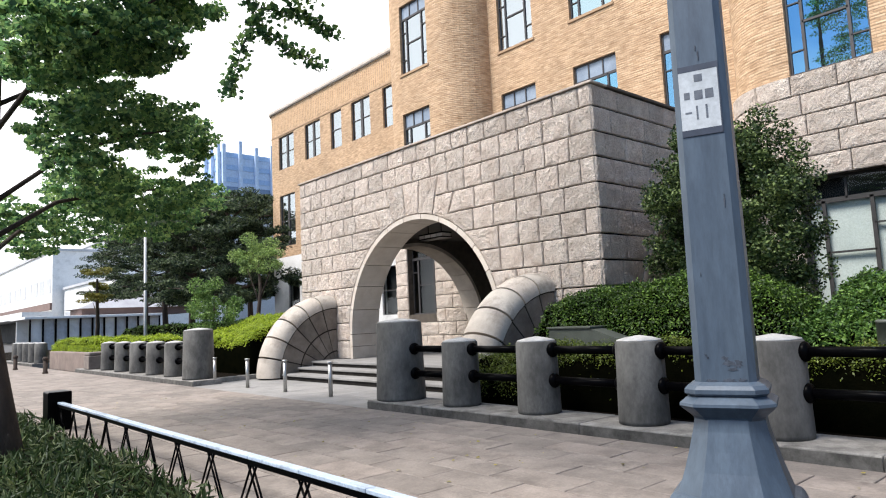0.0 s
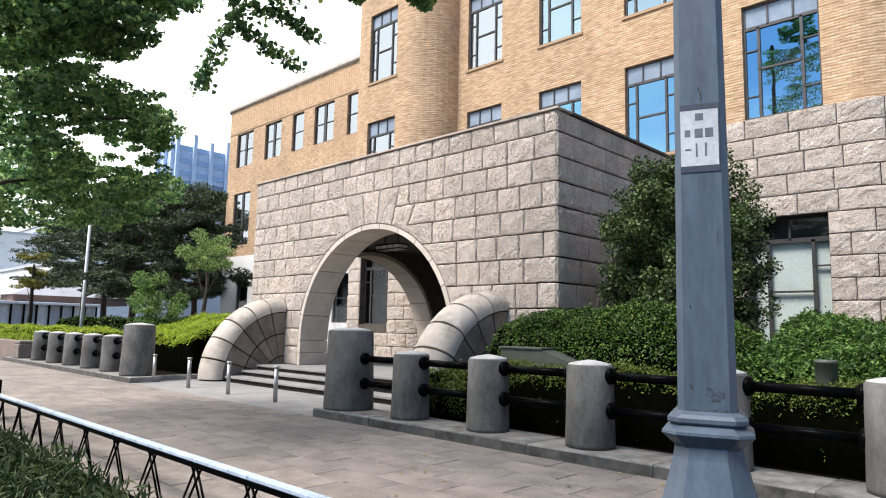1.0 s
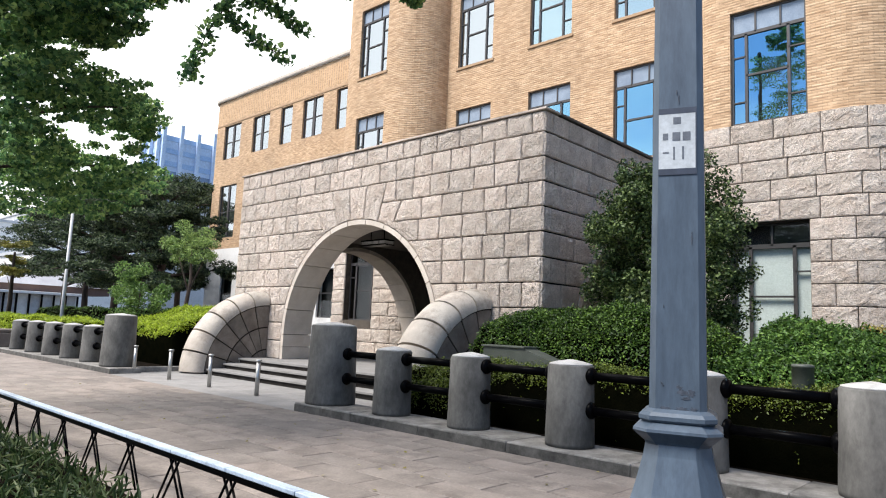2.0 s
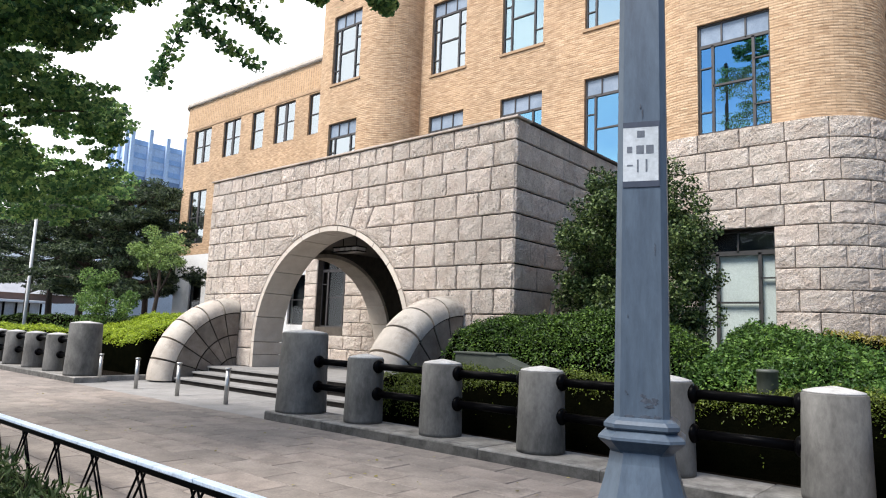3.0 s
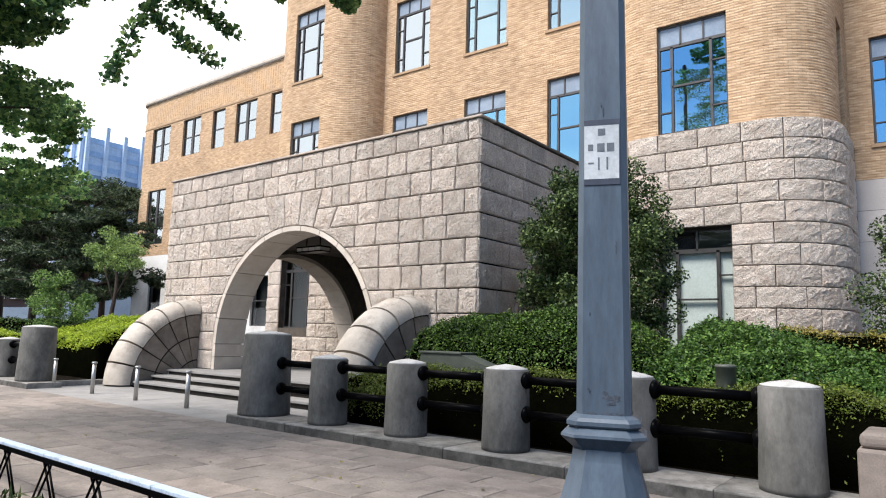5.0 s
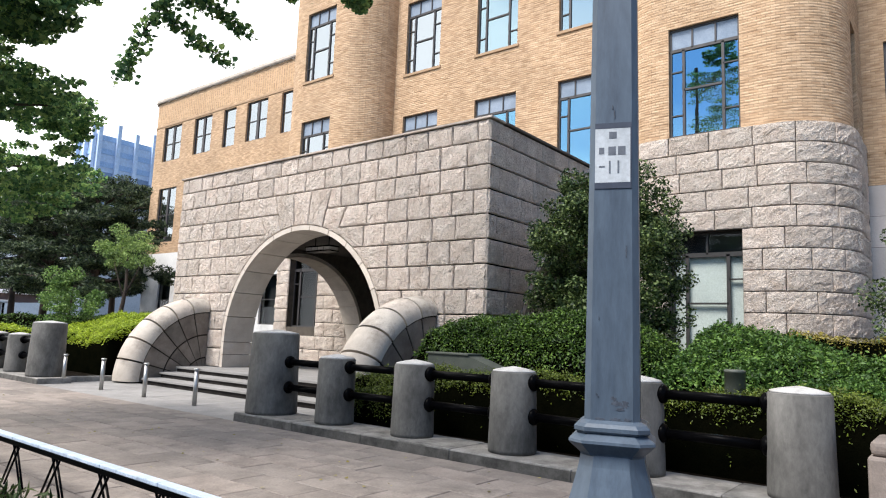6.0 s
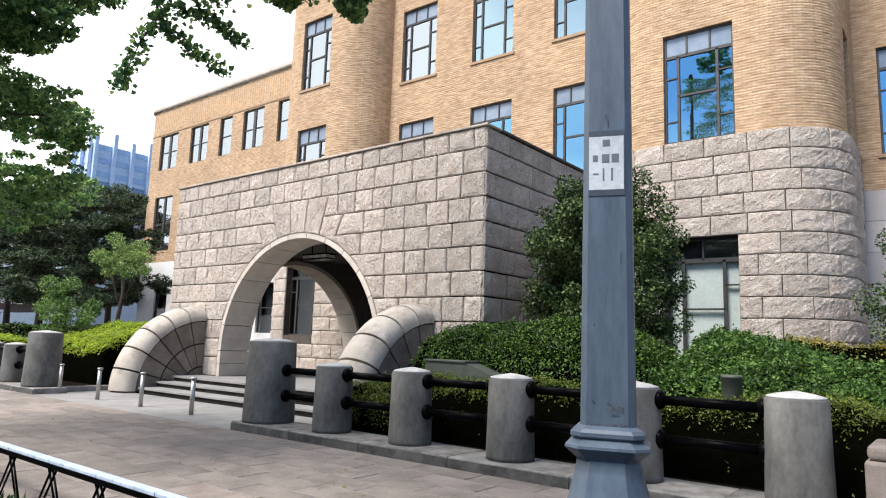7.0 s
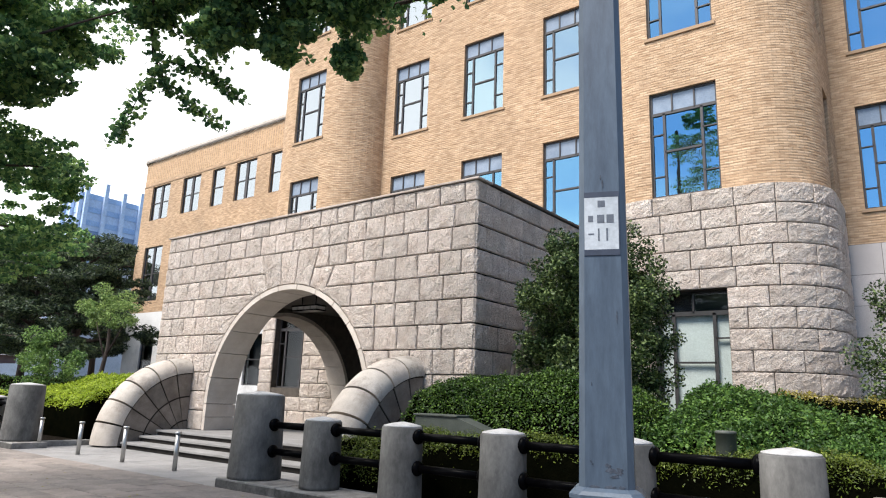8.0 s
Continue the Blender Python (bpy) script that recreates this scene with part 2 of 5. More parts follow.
M_WHITE = surface("off_white_render", (0.72, 0.71, 0.69), (0.82, 0.81, 0.79), 0.85, 1.0, 60, 0.2, 0.003, stain=(0.5, 0.49, 0.47))
M_PINKW = surface("pale_pink_smooth_stone", (0.50, 0.45, 0.42), (0.60, 0.55, 0.52), 0.8, 0.8, 60, 0.15, 0.003, vary=0.05)
M_LIP = surface("weathered_coping", (0.38, 0.31, 0.26), (0.62, 0.53, 0.455), 0.8, 0.8, 40, 0.3, 0.004, stain=(0.08, 0.065, 0.055))
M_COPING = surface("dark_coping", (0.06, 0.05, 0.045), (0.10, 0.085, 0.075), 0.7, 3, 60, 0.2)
M_BARK = surface("tree_bark", (0.030, 0.020, 0.015), (0.085, 0.062, 0.048), 0.95, 5, 30, 1.0, 0.03, stretch=(1, 1, 0.25))
M_PLATE = surface("white_enamel_plate", (0.42, 0.45, 0.47), (0.54, 0.57, 0.59), 0.4, 3, 60, 0.0)
M_BAND = surface("dark_blue_band", (0.02, 0.03, 0.05), (0.04, 0.05, 0.08), 0.5, 5, 60, 0.05)
M_MARK = surface("faded_dark_blue_print", (0.07, 0.085, 0.11), (0.12, 0.135, 0.16), 0.6, 20, 80, 0.0)
M_BOX = surface("olive_green_metal", (0.05, 0.058, 0.047), (0.085, 0.094, 0.078), 0.55, 3, 60, 0.1, 0.002)
# shade inside the passage is put into this dark plaster colour
M_CEIL = surface("shaded_passage_plaster", (0.055, 0.046, 0.038), (0.10, 0.085, 0.07), 0.8, 2, 40, 0.15)
# tower colours are paled to hold the haze of distance
M_BLUEF = surface("far_blue_tower", (0.50, 0.62, 0.80), (0.57, 0.68, 0.85), 0.5, 0.05, 1.0, 0.0)
M_BLUEN = surface("far_blue_net", (0.33, 0.49, 0.74), (0.40, 0.55, 0.78), 0.6, 0.2, 2.0, 0.0)
M_BLUEW = surface("far_tower_window", (0.14, 0.20, 0.32), (0.20, 0.27, 0.40), 0.2, 0.05, 1.0, 0.0)
M_GREYB = surface("far_grey_wall", (0.42, 0.43, 0.45), (0.55, 0.56, 0.58), 0.8, 0.1, 3.0, 0.0)
M_REDB = surface("dark_red_brown_panel", (0.10, 0.06, 0.05), (0.16, 0.10, 0.085), 0.7, 0.5, 10.0, 0.0)
M_TENT = surface("grey_roof_sheet", (0.30, 0.30, 0.32), (0.42, 0.42, 0.44), 0.6, 0.5, 10.0, 0.0)
L_GINKGO = leaf_material("ginkgo_leaf", (0.038, 0.10, 0.055), (0.15, 0.29, 0.125), (0.40, 0.55, 0.21), 0.65)
L_DARK = leaf_material("holly_leaf", (0.010, 0.022, 0.008), (0.042, 0.078, 0.024), (0.22, 0.29, 0.11), 0.2)
L_HEDGE = leaf_material("azalea_hedge_leaf", (0.010, 0.024, 0.005), (0.045, 0.095, 0.014), (0.16, 0.27, 0.045), 0.15)
L_LIME = leaf_material("lime_hedge_leaf", (0.13, 0.19, 0.012), (0.33, 0.44, 0.03), (0.52, 0.62, 0.06), 0.25)
L_OLIVE = leaf_material("olive_hedge_leaf", (0.03, 0.045, 0.006), (0.085, 0.118, 0.015), (0.17, 0.22, 0.03), 0.15)
L_RUST = leaf_material("rusty_hedge_leaf", (0.11, 0.095, 0.02), (0.25, 0.215, 0.045), (0.38, 0.33, 0.08), 0.25)
L_PINE = leaf_material("pine_needle", (0.012, 0.024, 0.016), (0.044, 0.070, 0.039), (0.16, 0.21, 0.11), 0.28)
L_FRESH = leaf_material("fresh_leaf", (0.05, 0.10, 0.03), (0.14, 0.25, 0.075), (0.27, 0.40, 0.13), 0.35)
L_PALE = leaf_material("pale_young_leaf", (0.09, 0.15, 0.05), (0.24, 0.36, 0.12), (0.42, 0.54, 0.21), 0.35)
L_SHRUB = leaf_material("shrub_leaf", (0.018, 0.044, 0.010), (0.062, 0.135, 0.026), (0.15, 0.26, 0.055), 0.2)
L_GRASS = leaf_material("strip_grass_leaf", (0.012, 0.028, 0.009), (0.045, 0.08, 0.028), (0.13, 0.16, 0.075), 0.3)


# ---------------------------------------------------------------- building helpers
def mesh_from(name, verts, faces, material, smooth=False, uv=None):
    me = bpy.data.meshes.new(name)
    me.from_pydata([tuple(v) for v in verts], [], faces)
    if uv is not None:
        lay = me.uv_layers.new(name="UVMap")
        vi = np.empty(len(me.loops), dtype=np.int32)
        me.loops.foreach_get("vertex_index", vi)
        lay.data.foreach_set("uv", np.asarray(uv, dtype=np.float32)[vi].ravel())
    if material:
        me.materials.append(material)
    if smooth:
        me.polygons.foreach_set("use_smooth", [True] * len(me.polygons))
    me.update()
    return me


def empty(name, x, y, z, label="", category="", group="", kind=""):
    ob = new(name)
    ob.location = (x, y, z)
    ob.empty_display_size = 0.1
    return tagged(ob, label, category, group, kind)


def under(ob, parent):
    """Child ob whose mesh is given in world coordinates."""
    ob.parent = parent
    p = parent
    off = Vector((0, 0, 0))
    while p is not None:
        off += p.location
        p = p.parent
    ob.location = ob.location - off
    return ob


def part(name, data, material, parent, label=""):
    """One mesh object under a thing or a part. data: a bmesh or a mesh, in world coordinates."""
    if isinstance(data, bmesh.types.BMesh):
        me = bpy.data.meshes.new(name)
        data.to_mesh(me)
        data.free()
        me.materials.append(material)
    else:
        me = data
    ob = new(name, me)
    if parent is not None:
        under(ob, parent)
    return tagged(ob, label)


def recentre(ob):
    """Puts the origin of a childless object's own mesh at its middle."""
    me = ob.data
    co = np.empty(len(me.vertices) * 3, dtype=np.float32)
    me.vertices.foreach_get("co", co)
    co = co.reshape(-1, 3)
    c = (co.min(0) + co.max(0)) / 2
    me.vertices.foreach_set("co", (co - c).ravel())
    ob.location = ob.location + Vector([float(a) for a in c])
    return ob


def box_bm(bm, x0, x1, y0, y1, z0, z1):
    vs = [bm.verts.new(p) for p in ((x0, y0, z0), (x1, y0, z0), (x1, y1, z0), (x0, y1, z0), (x0, y0, z1), (x1, y0, z1), (x1, y1, z1), (x0, y1, z1))]
    for f in ((3, 2, 1, 0), (4, 5, 6, 7), (0, 1, 5, 4), (1, 2, 6, 5), (2, 3, 7, 6), (3, 0, 4, 7)):
        bm.faces.new([vs[i] for i in f])


def box(x0, x1, y0, y1, z0, z1, bevel=0.0, seg=2):
    bm = bmesh.new()
    box_bm(bm, x0, x1, y0, y1, z0, z1)
    if bevel:
        bmesh.ops.bevel(bm, geom=bm.edges[:], offset=bevel, segments=seg, profile=0.5, affect="EDGES")
    return bm


def lathe(profile, cx, cy, n=32, material=None, name="lathe", smooth=True, turn=0.0):
    """Turned shape from (radius, z) pairs, closed at both ends."""
    vs, fs = [], []
    for r, z in profile:
        for i in range(n):
            a = 2 * math.pi * (i + turn) / n
            vs.append((cx + r * math.cos(a), cy + r * math.sin(a), z))
    for k in range(len(profile) - 1):
        for i in range(n):
            j = (i + 1) % n
            fs.append((k * n + i, k * n + j, (k + 1) * n + j, (k + 1) * n + i))
    fs.append(tuple(reversed(range(n))))
    fs.append(tuple(range((len(profile) - 1) * n, len(profile) * n)))
    me = mesh_from(name, vs, fs, material, smooth)
    if smooth:
        me.polygons[-1].use_smooth = me.polygons[-2].use_smooth = False
    return me


def tube_data(pts, radii, n=8):
    vs, fs = [], []
    pts = [Vector(p) for p in pts]
    for k, p in enumerate(pts):
        d = (pts[min(k + 1, len(pts) - 1)] - pts[max(k - 1, 0)]).normalized()
        a = d.orthogonal().normalized()
        b = d.cross(a)
        if k:
            # keep the rings from twisting
            a = (prev - d * prev.dot(d)).normalized()
            b = d.cross(a)
        prev = a
        for i in range(n):
            t = 2 * math.pi * i / n
            vs.append(p + (a * math.cos(t) + b * math.sin(t)) * radii[k])
    for k in range(len(pts) - 1):
        for i in range(n):
            j = (i + 1) % n
            fs.append((k * n + i, k * n + j, (k + 1) * n + j, (k + 1) * n + i))
    fs.append(tuple(reversed(range(n))))
    fs.append(tuple(range((len(pts) - 1) * n, len(pts) * n)))
    return vs, fs


def join_data(items):
    vs, fs = [], []
    for v, f in items:
        o = len(vs)
        vs += v
        fs += [tuple(i + o for i in q) for q in f]
    return vs, fs


def leaf_mesh(name, pts, size, material, rng, flat=0.0, aspect=0.55, facing=None, fan_leaf=False):
    """Many small folded leaves, each an island of two or three faces, at the points given."""
    pts = np.asarray(pts, dtype=np.float64)
    n = len(pts)
    d = rng.normal(size=(n, 3))
    d[:, 2] *= 1.0 - flat
    d /= np.linalg.norm(d, axis=1)[:, None] + 1e-9
    u = rng.normal(size=(n, 3))
    if facing is not None:
        u = np.cross(facing + 0.55 * rng.normal(size=(n, 3)), d)
    u -= (u * d).sum(1)[:, None] * d
    u /= np.linalg.norm(u, axis=1)[:, None] + 1e-9
    w = np.cross(d, u)
    s = size * (0.6 + 0.8 * rng.random(n))[:, None]
    k = 5 if fan_leaf else 4
    v = np.empty((n, k, 3))
    v[:, 0] = pts - d * s * 0.5
    if fan_leaf:
        for q, (al, si, up) in enumerate(((0.20, 0.62, 0.10), (0.52, 0.24, 0.0), (0.50, -0.26, 0.02), (0.16, -0.60, 0.12))):
            v[:, q + 1] = pts + d * s * al + u * s * aspect * si + w * s * up
    else:
        v[:, 1] = pts + u * s * aspect * 0.5 + w * s * 0.08
        v[:, 2] = pts + d * s * 0.5
        v[:, 3] = pts - u * s * aspect * 0.5 + w * s * 0.08
    idx = np.arange(n * k).reshape(n, k)
    tris = np.concatenate([idx[:, [0, q, q + 1]] for q in range(1, k - 1)], axis=1).reshape(-1, 3)
    me = bpy.data.meshes.new(name)
    me.vertices.add(n * k)
    me.vertices.foreach_set("co", v.astype(np.float32).ravel())
    me.loops.add(len(tris) * 3)
    me.loops.foreach_set("vertex_index", tris.astype(np.int32).ravel())
    me.polygons.add(len(tris))
    me.polygons.foreach_set("loop_start", np.arange(len(tris), dtype=np.int32) * 3)
    me.materials.append(material)
    me.update(calc_edges=True)
    return me


RNG = np.random.default_rng(7)


# ---------------------------------------------------------------- stonework
def flat_front(y):
    return lambda s, z, d: (s, y - d, z)


def flat_right(x):
    return lambda s, z, d: (x + d, s, z)


def flat_left(x):
    return lambda s, z, d: (x - d, -s, z)


def inset_ring(pts, off):
    out = []
    n = len(pts)
    for i in range(n):
        p, q, r = Vector(pts[i - 1]), Vector(pts[i]), Vector(pts[(i + 1) % n])
        e1, e2 = (q - p), (r - q)
        n1, n2 = Vector((-e1.y, e1.x)), Vector((-e2.y, e2.x))
        if n1.length < 1e-9 or n2.length < 1e-9:
            out.append(tuple(q))
            continue
        n1.normalize(), n2.normalize()
        m = n1 + n2
        if m.length < 1e-6:
            m = n1
        m.normalize()
        k = off / max(0.5, m.dot(n1))
        out.append(tuple(q + m * k))
    return out


def resample(pts, step):
    out = []
    n = len(pts)
    for i in range(n):
        a, b = Vector(pts[i]), Vector(pts[(i + 1) % n])
        k = max(1, math.ceil((b - a).length / step))
        out += [tuple(a.lerp(b, j / k)) for j in range(k)]
    return out


def rock_block(place, pts, bulge, rnd, gap=0.010, step=0.16, base=-0.05, vgap=None):
    """A rock-faced stone over the outline pts (counter-clockwise, along and up the wall)."""
    vgap = gap if vgap is None else vgap
    ss, zz = [p[0] for p in pts], [p[1] for p in pts]
    a, b, c, d = min(ss), max(ss), min(zz), max(zz)
    if len(pts) == 4 and all(p[0] in (a, b) and p[1] in (c, d) for p in pts):
        # squared stone: a broken face over a close grid, sharp arrises
        a, b, c, d = a + vgap, b - vgap, c + gap, d - gap
        nx, nz = max(4, round((b - a) / 0.085)), max(4, round((d - c) / 0.08))
        us = [0.0, 0.018] + [0.018 + (b - a - 0.036) * i / nx for i in range(1, nx)] + [b - a - 0.018, b - a]
        ws = [0.0, 0.016] + [0.016 + (d - c - 0.032) * i / nz for i in range(1, nz)] + [d - c - 0.016, d - c]
        tx, tz = rnd.uniform(-0.3, 0.3), rnd.uniform(-0.2, 0.35)
        ph = [rnd.uniform(0, 6.3) for _ in range(3)]
        vs, fs = [], []
        m, q = len(us), len(ws)
        for k, w in enumerate(ws):
            for i, u in enumerate(us):
                e = min(i, m - 1 - i, k, q - 1 - k)
                x, y = u / (b - a) - 0.5, w / (d - c) - 0.5
                h = bulge * (0.85 + tx * x + tz * y + 0.14 * math.sin(9 * x + ph[0] + 4 * y) + 0.12 * math.sin(8 * y + ph[1] - 5 * x))
                if e == 0:
                    s, z, h = a + u, c + w + rnd.uniform(-.004, .004), rnd.uniform(-0.006, 0.006)
                elif e == 1:
                    s, z, h = a + u + rnd.uniform(-.008, .008), c + w + rnd.uniform(-.008, .008), h * rnd.uniform(0.5, 0.9)
                else:
                    s, z, h = a + u + rnd.uniform(-.022, .022), c + w + rnd.uniform(-.022, .022), h * rnd.uniform(0.70, 1.25)
                vs.append(place(s, z, h))
        for k in range(q - 1):
            for i in range(m - 1):
                o = k * m + i
                fs.append((o, o + 1, o + m + 1, o + m))
        rim = list(range(m)) + [k * m + m - 1 for k in range(1, q)] + [(q - 1) * m + i for i in range(m - 2, -1, -1)] + [k * m for k in range(q - 2, 0, -1)]
        o = len(vs)
        edge = [(a + us[i % m], c + ws[i // m]) for i in rim]
        vs += [place(s, z, base) for s, z in edge]
        r = len(rim)
        fs += [(rim[k], o + k, o + (k + 1) % r, rim[(k + 1) % r]) for k in range(r)]
        return vs, fs
    pts = [(s + rnd.uniform(-.004, .004), z + rnd.uniform(-.005, .005)) for s, z in resample(inset_ring(pts, gap), step)]
    n = len(pts)
    cx, cz = sum(p[0] for p in pts) / n, sum(p[1] for p in pts) / n
    vs = [place(s, z, base) for s, z in pts]
    vs += [place(s, z, rnd.uniform(-0.004, 0.008)) for s, z in pts]
    rings = [inset_ring(pts, 0.018)] + [[(cx + (p[0] - cx) * f, cz + (p[1] - cz) * f) for p in pts] for f in (0.7, 0.4, 0.18)]
    for k, ring in enumerate(rings):
        jit = 0.008 if k == 0 else 0.02
        vs += [place(s + rnd.uniform(-jit, jit), z + rnd.uniform(-jit, jit), bulge * (rnd.uniform(0.5, 0.9) if k == 0 else rnd.uniform(0.65, 1.25))) for s, z in ring]
    vs.append(place(cx, cz, bulge * rnd.uniform(0.7, 1.2)))
    fs = []
    for k in range(5):
        for i in range(n):
            j = (i + 1) % n
            fs.append((k * n + i, k * n + j, (k + 1) * n + j, (k + 1) * n + i))
    for i in range(n):
        fs.append((5 * n + i, 5 * n + (i + 1) % n, 6 * n))
    return vs, fs


def stone_course(parent, place, s0, s1, za, zb, width, shift, rnd, half=None, sc=0.0, holes=(), bulge=0.03, vgap=None, gap=0.010):
    """One course of separate stones from s0 to s1; half(z): half-width of an arch round sc; holes: (s0, s1, z0, z1)."""
    spans = [(s0, s1, None, None)]
    zs = [za + (zb - za) * i / 4 for i in range(5)]
    if half is not None and max(half(z) for z in zs) > 0.02:
        spans = [(s0, sc, None, "arch"), (sc, s1, "arch", None)]
    for h0, h1, hz0, hz1 in holes:
        if hz0 < zb - 0.05 and hz1 > za + 0.05:
            spans = [(s0, h0, None, None), (h1, s1, None, None)]
    for a, b, ea, eb in spans:
        ha = max(half(z) for z in zs) if "arch" in (ea, eb) else 0
        lo, hi = a + (ha if ea else 0), b - (ha if eb else 0)
        cuts = [lo]
        x = lo + width * (0.5 + 0.5 * shift) * rnd.uniform(0.9, 1.1)
        while x < hi - width * 0.45:
            cuts.append(x)
            x += width * rnd.uniform(0.86, 1.16)
        cuts.append(hi)
        for i in range(len(cuts) - 1):
            c0, c1 = cuts[i], cuts[i + 1]
            pts = [(c0, za), (c1, za), (c1, zb), (c0, zb)]
            if ea and i == 0:
                pts = [(c1, za), (c1, zb)] + [(sc + half(z), z) for z in reversed(zs)]
            if eb and i == len(cuts) - 2:
                pts = [(sc - half(z), z) for z in zs] + [(c0, zb), (c0, za)]
            vs, fs = rock_block(place, pts, bulge, rnd, gap, vgap=vgap)
            recentre(part("stone", mesh_from("stone", vs, fs, M_ROCK), None, parent))


def arch_half(zc, r):
    return lambda z: r if z <= zc else (math.sqrt(max(r * r - (z - zc) ** 2, 0)))


def arch_wall(place, s0, s1, z0, z1, sc, zc, r, thick):
    """Solid wall with one arched opening down to z0."""
    vs, fs = [], []
    cols = [s0, sc - r] + [sc - r * math.cos(math.pi * i / 28) for i in range(1, 28)] + [sc + r, s1]

    def quad(a, b, c, d):
        o = len(vs)
        vs.extend((a, b, c, d))
        fs.append((o, o + 1, o + 2, o + 3))

    def low(s):
        return z0 if abs(s - sc) >= r - 1e-6 else zc + math.sqrt(max(r * r - (s - sc) ** 2, 0))

    for i in range(len(cols) - 1):
        a, b = cols[i], cols[i + 1]
        la, lb = low(a), low(b)
        if i not in (0, len(cols) - 2):
            la = zc if i == 1 else la
            lb = zc if i == len(cols) - 3 else lb
        quad(place(a, la, 0), place(b, lb, 0), place(b, z1, 0), place(a, z1, 0))
        quad(place(b, lb, -thick), place(a, la, -thick), place(a, z1, -thick), place(b, z1, -thick))
        if i not in (0, len(cols) - 2):
            quad(place(b, lb, 0), place(a, la, 0), place(a, la, -thick), place(b, lb, -thick))
    for s in (sc - r, sc + r):
        quad(place(s, z0, 0), place(s, zc, 0), place(s, zc, -thick), place(s, z0, -thick))
    quad(place(s0, z1, 0), place(s1, z1, 0), place(s1, z1, -thick), place(s0, z1, -thick))
    for s in (s0, s1):
        quad(place(s, z0, 0), place(s, z1, 0), place(s, z1, -thick), place(s, z0, -thick))
    return vs, fs


def arch_ring(parent, place, sc, z0, zc, r0, r1, front, back, rnd, n=13):
    """Dressed stones that line an arch: wedges above the springing, blocks below."""
    def piece(outline):
        vs, fs = [], []
        m = len(outline)
        for d in (front, back):
            vs += [place(s, z, d) for s, z in outline]
        fs.append(tuple(range(m)))
        fs.append(tuple(reversed(range(m, 2 * m))))
        for i in range(m):
            j = (i + 1) % m
            fs.append((i, i + m, j + m, j))
        ob = recentre(part("voussoir", mesh_from("voussoir", vs, fs, M_SMOOTH), None, parent))
        return ob
    g = 0.0035
    for i in range(n):
        a0, a1 = math.pi * i / n + g, math.pi * (i + 1) / n - g
        ts = [a0 + (a1 - a0) * k / 4 for k in range(5)]
        inner = [(sc - r0 * math.cos(t), zc + r0 * math.sin(t)) for t in ts]
        outer = [(sc - r1 * math.cos(t), zc + r1 * math.sin(t)) for t in reversed(ts)]
        piece(inner + outer)
    h = (zc - z0) / 2
    for k in range(2):
        for sg in (-1, 1):
            za, zb = z0 + k * h + 0.006, z0 + (k + 1) * h - 0.006
            o = [(sc + sg * r0, za), (sc + sg * r1, za), (sc + sg * r1, zb), (sc + sg * r0, zb)]
            piece(o if sg > 0 else list(reversed(o)))


# ---------------------------------------------------------------- ground
XC = -13.55
ground = part("ground", mesh_from("ground", [(-900, -900, -0.16), (900, -900, -0.16), (900, 900, -0.16), (-900, 900, -0.16)], [(0, 1, 2, 3)], M_ASPH), None, None)
tagged(ground, "dark grey asphalt ground reaching to the horizon", "ground", kind="structure")

strip = part("planting_bed_kerbside", box(-60, 30, -0.9, 2.52, -0.3, 0.02), M_SOIL, None)
tagged(strip, "dark soil of the street-side planting strip", "soil", kind="structure")

pavement = empty("pavement", -15, 5, 0, "brown-grey paved footway of large rectangular slabs", "pavement", kind="structure")
part("paving_base", box(-75, 25, 2.52, 6.97, -0.3, -0.02), M_JOINT, pavement, "dark joints between the slabs")
forecourt = empty("forecourt", XC, 8.5, 0, "pale granite slab apron in front of the steps", "paving", kind="structure")
part("paving_base", box(-19.4, -8.6, 6.972, 9.2, -0.3, -0.012), M_JOINT, forecourt, "dark joints between the slabs")
bed_r = part("planting_bed_right", box(-8.59, 30, 7.78, 22.2, -0.3, 0.10), M_SOIL, None)
tagged(bed_r, "dark soil bed under hedges beside the building", "soil", kind="structure")
bed_l = part("planting_bed_left", box(-75, -18.4, 7.78, 22.2, -0.3, 0.10), M_SOIL, None)
tagged(bed_l, "dark soil bed under lawn hedges beside the forecourt", "soil", kind="structure")

# ---------------------------------------------------------------- portico
PX0, PX1, PY0, PY1 = -19.44, -7.66, 11.18, 20.0
ZC, AR = 1.15, 3.13
COURSE = [0.44 + 0.525 * k for k in range(11)] + [6.14]
portico = empty("portico", XC, 15.6, 0, "rock-faced pink granite entrance portico with round arches", "portico", kind="structure")


def crown(deg):
    """Half-width between the slanting joints that flank the keystones."""
    return lambda z: (z - ZC) * math.tan(radians(deg))


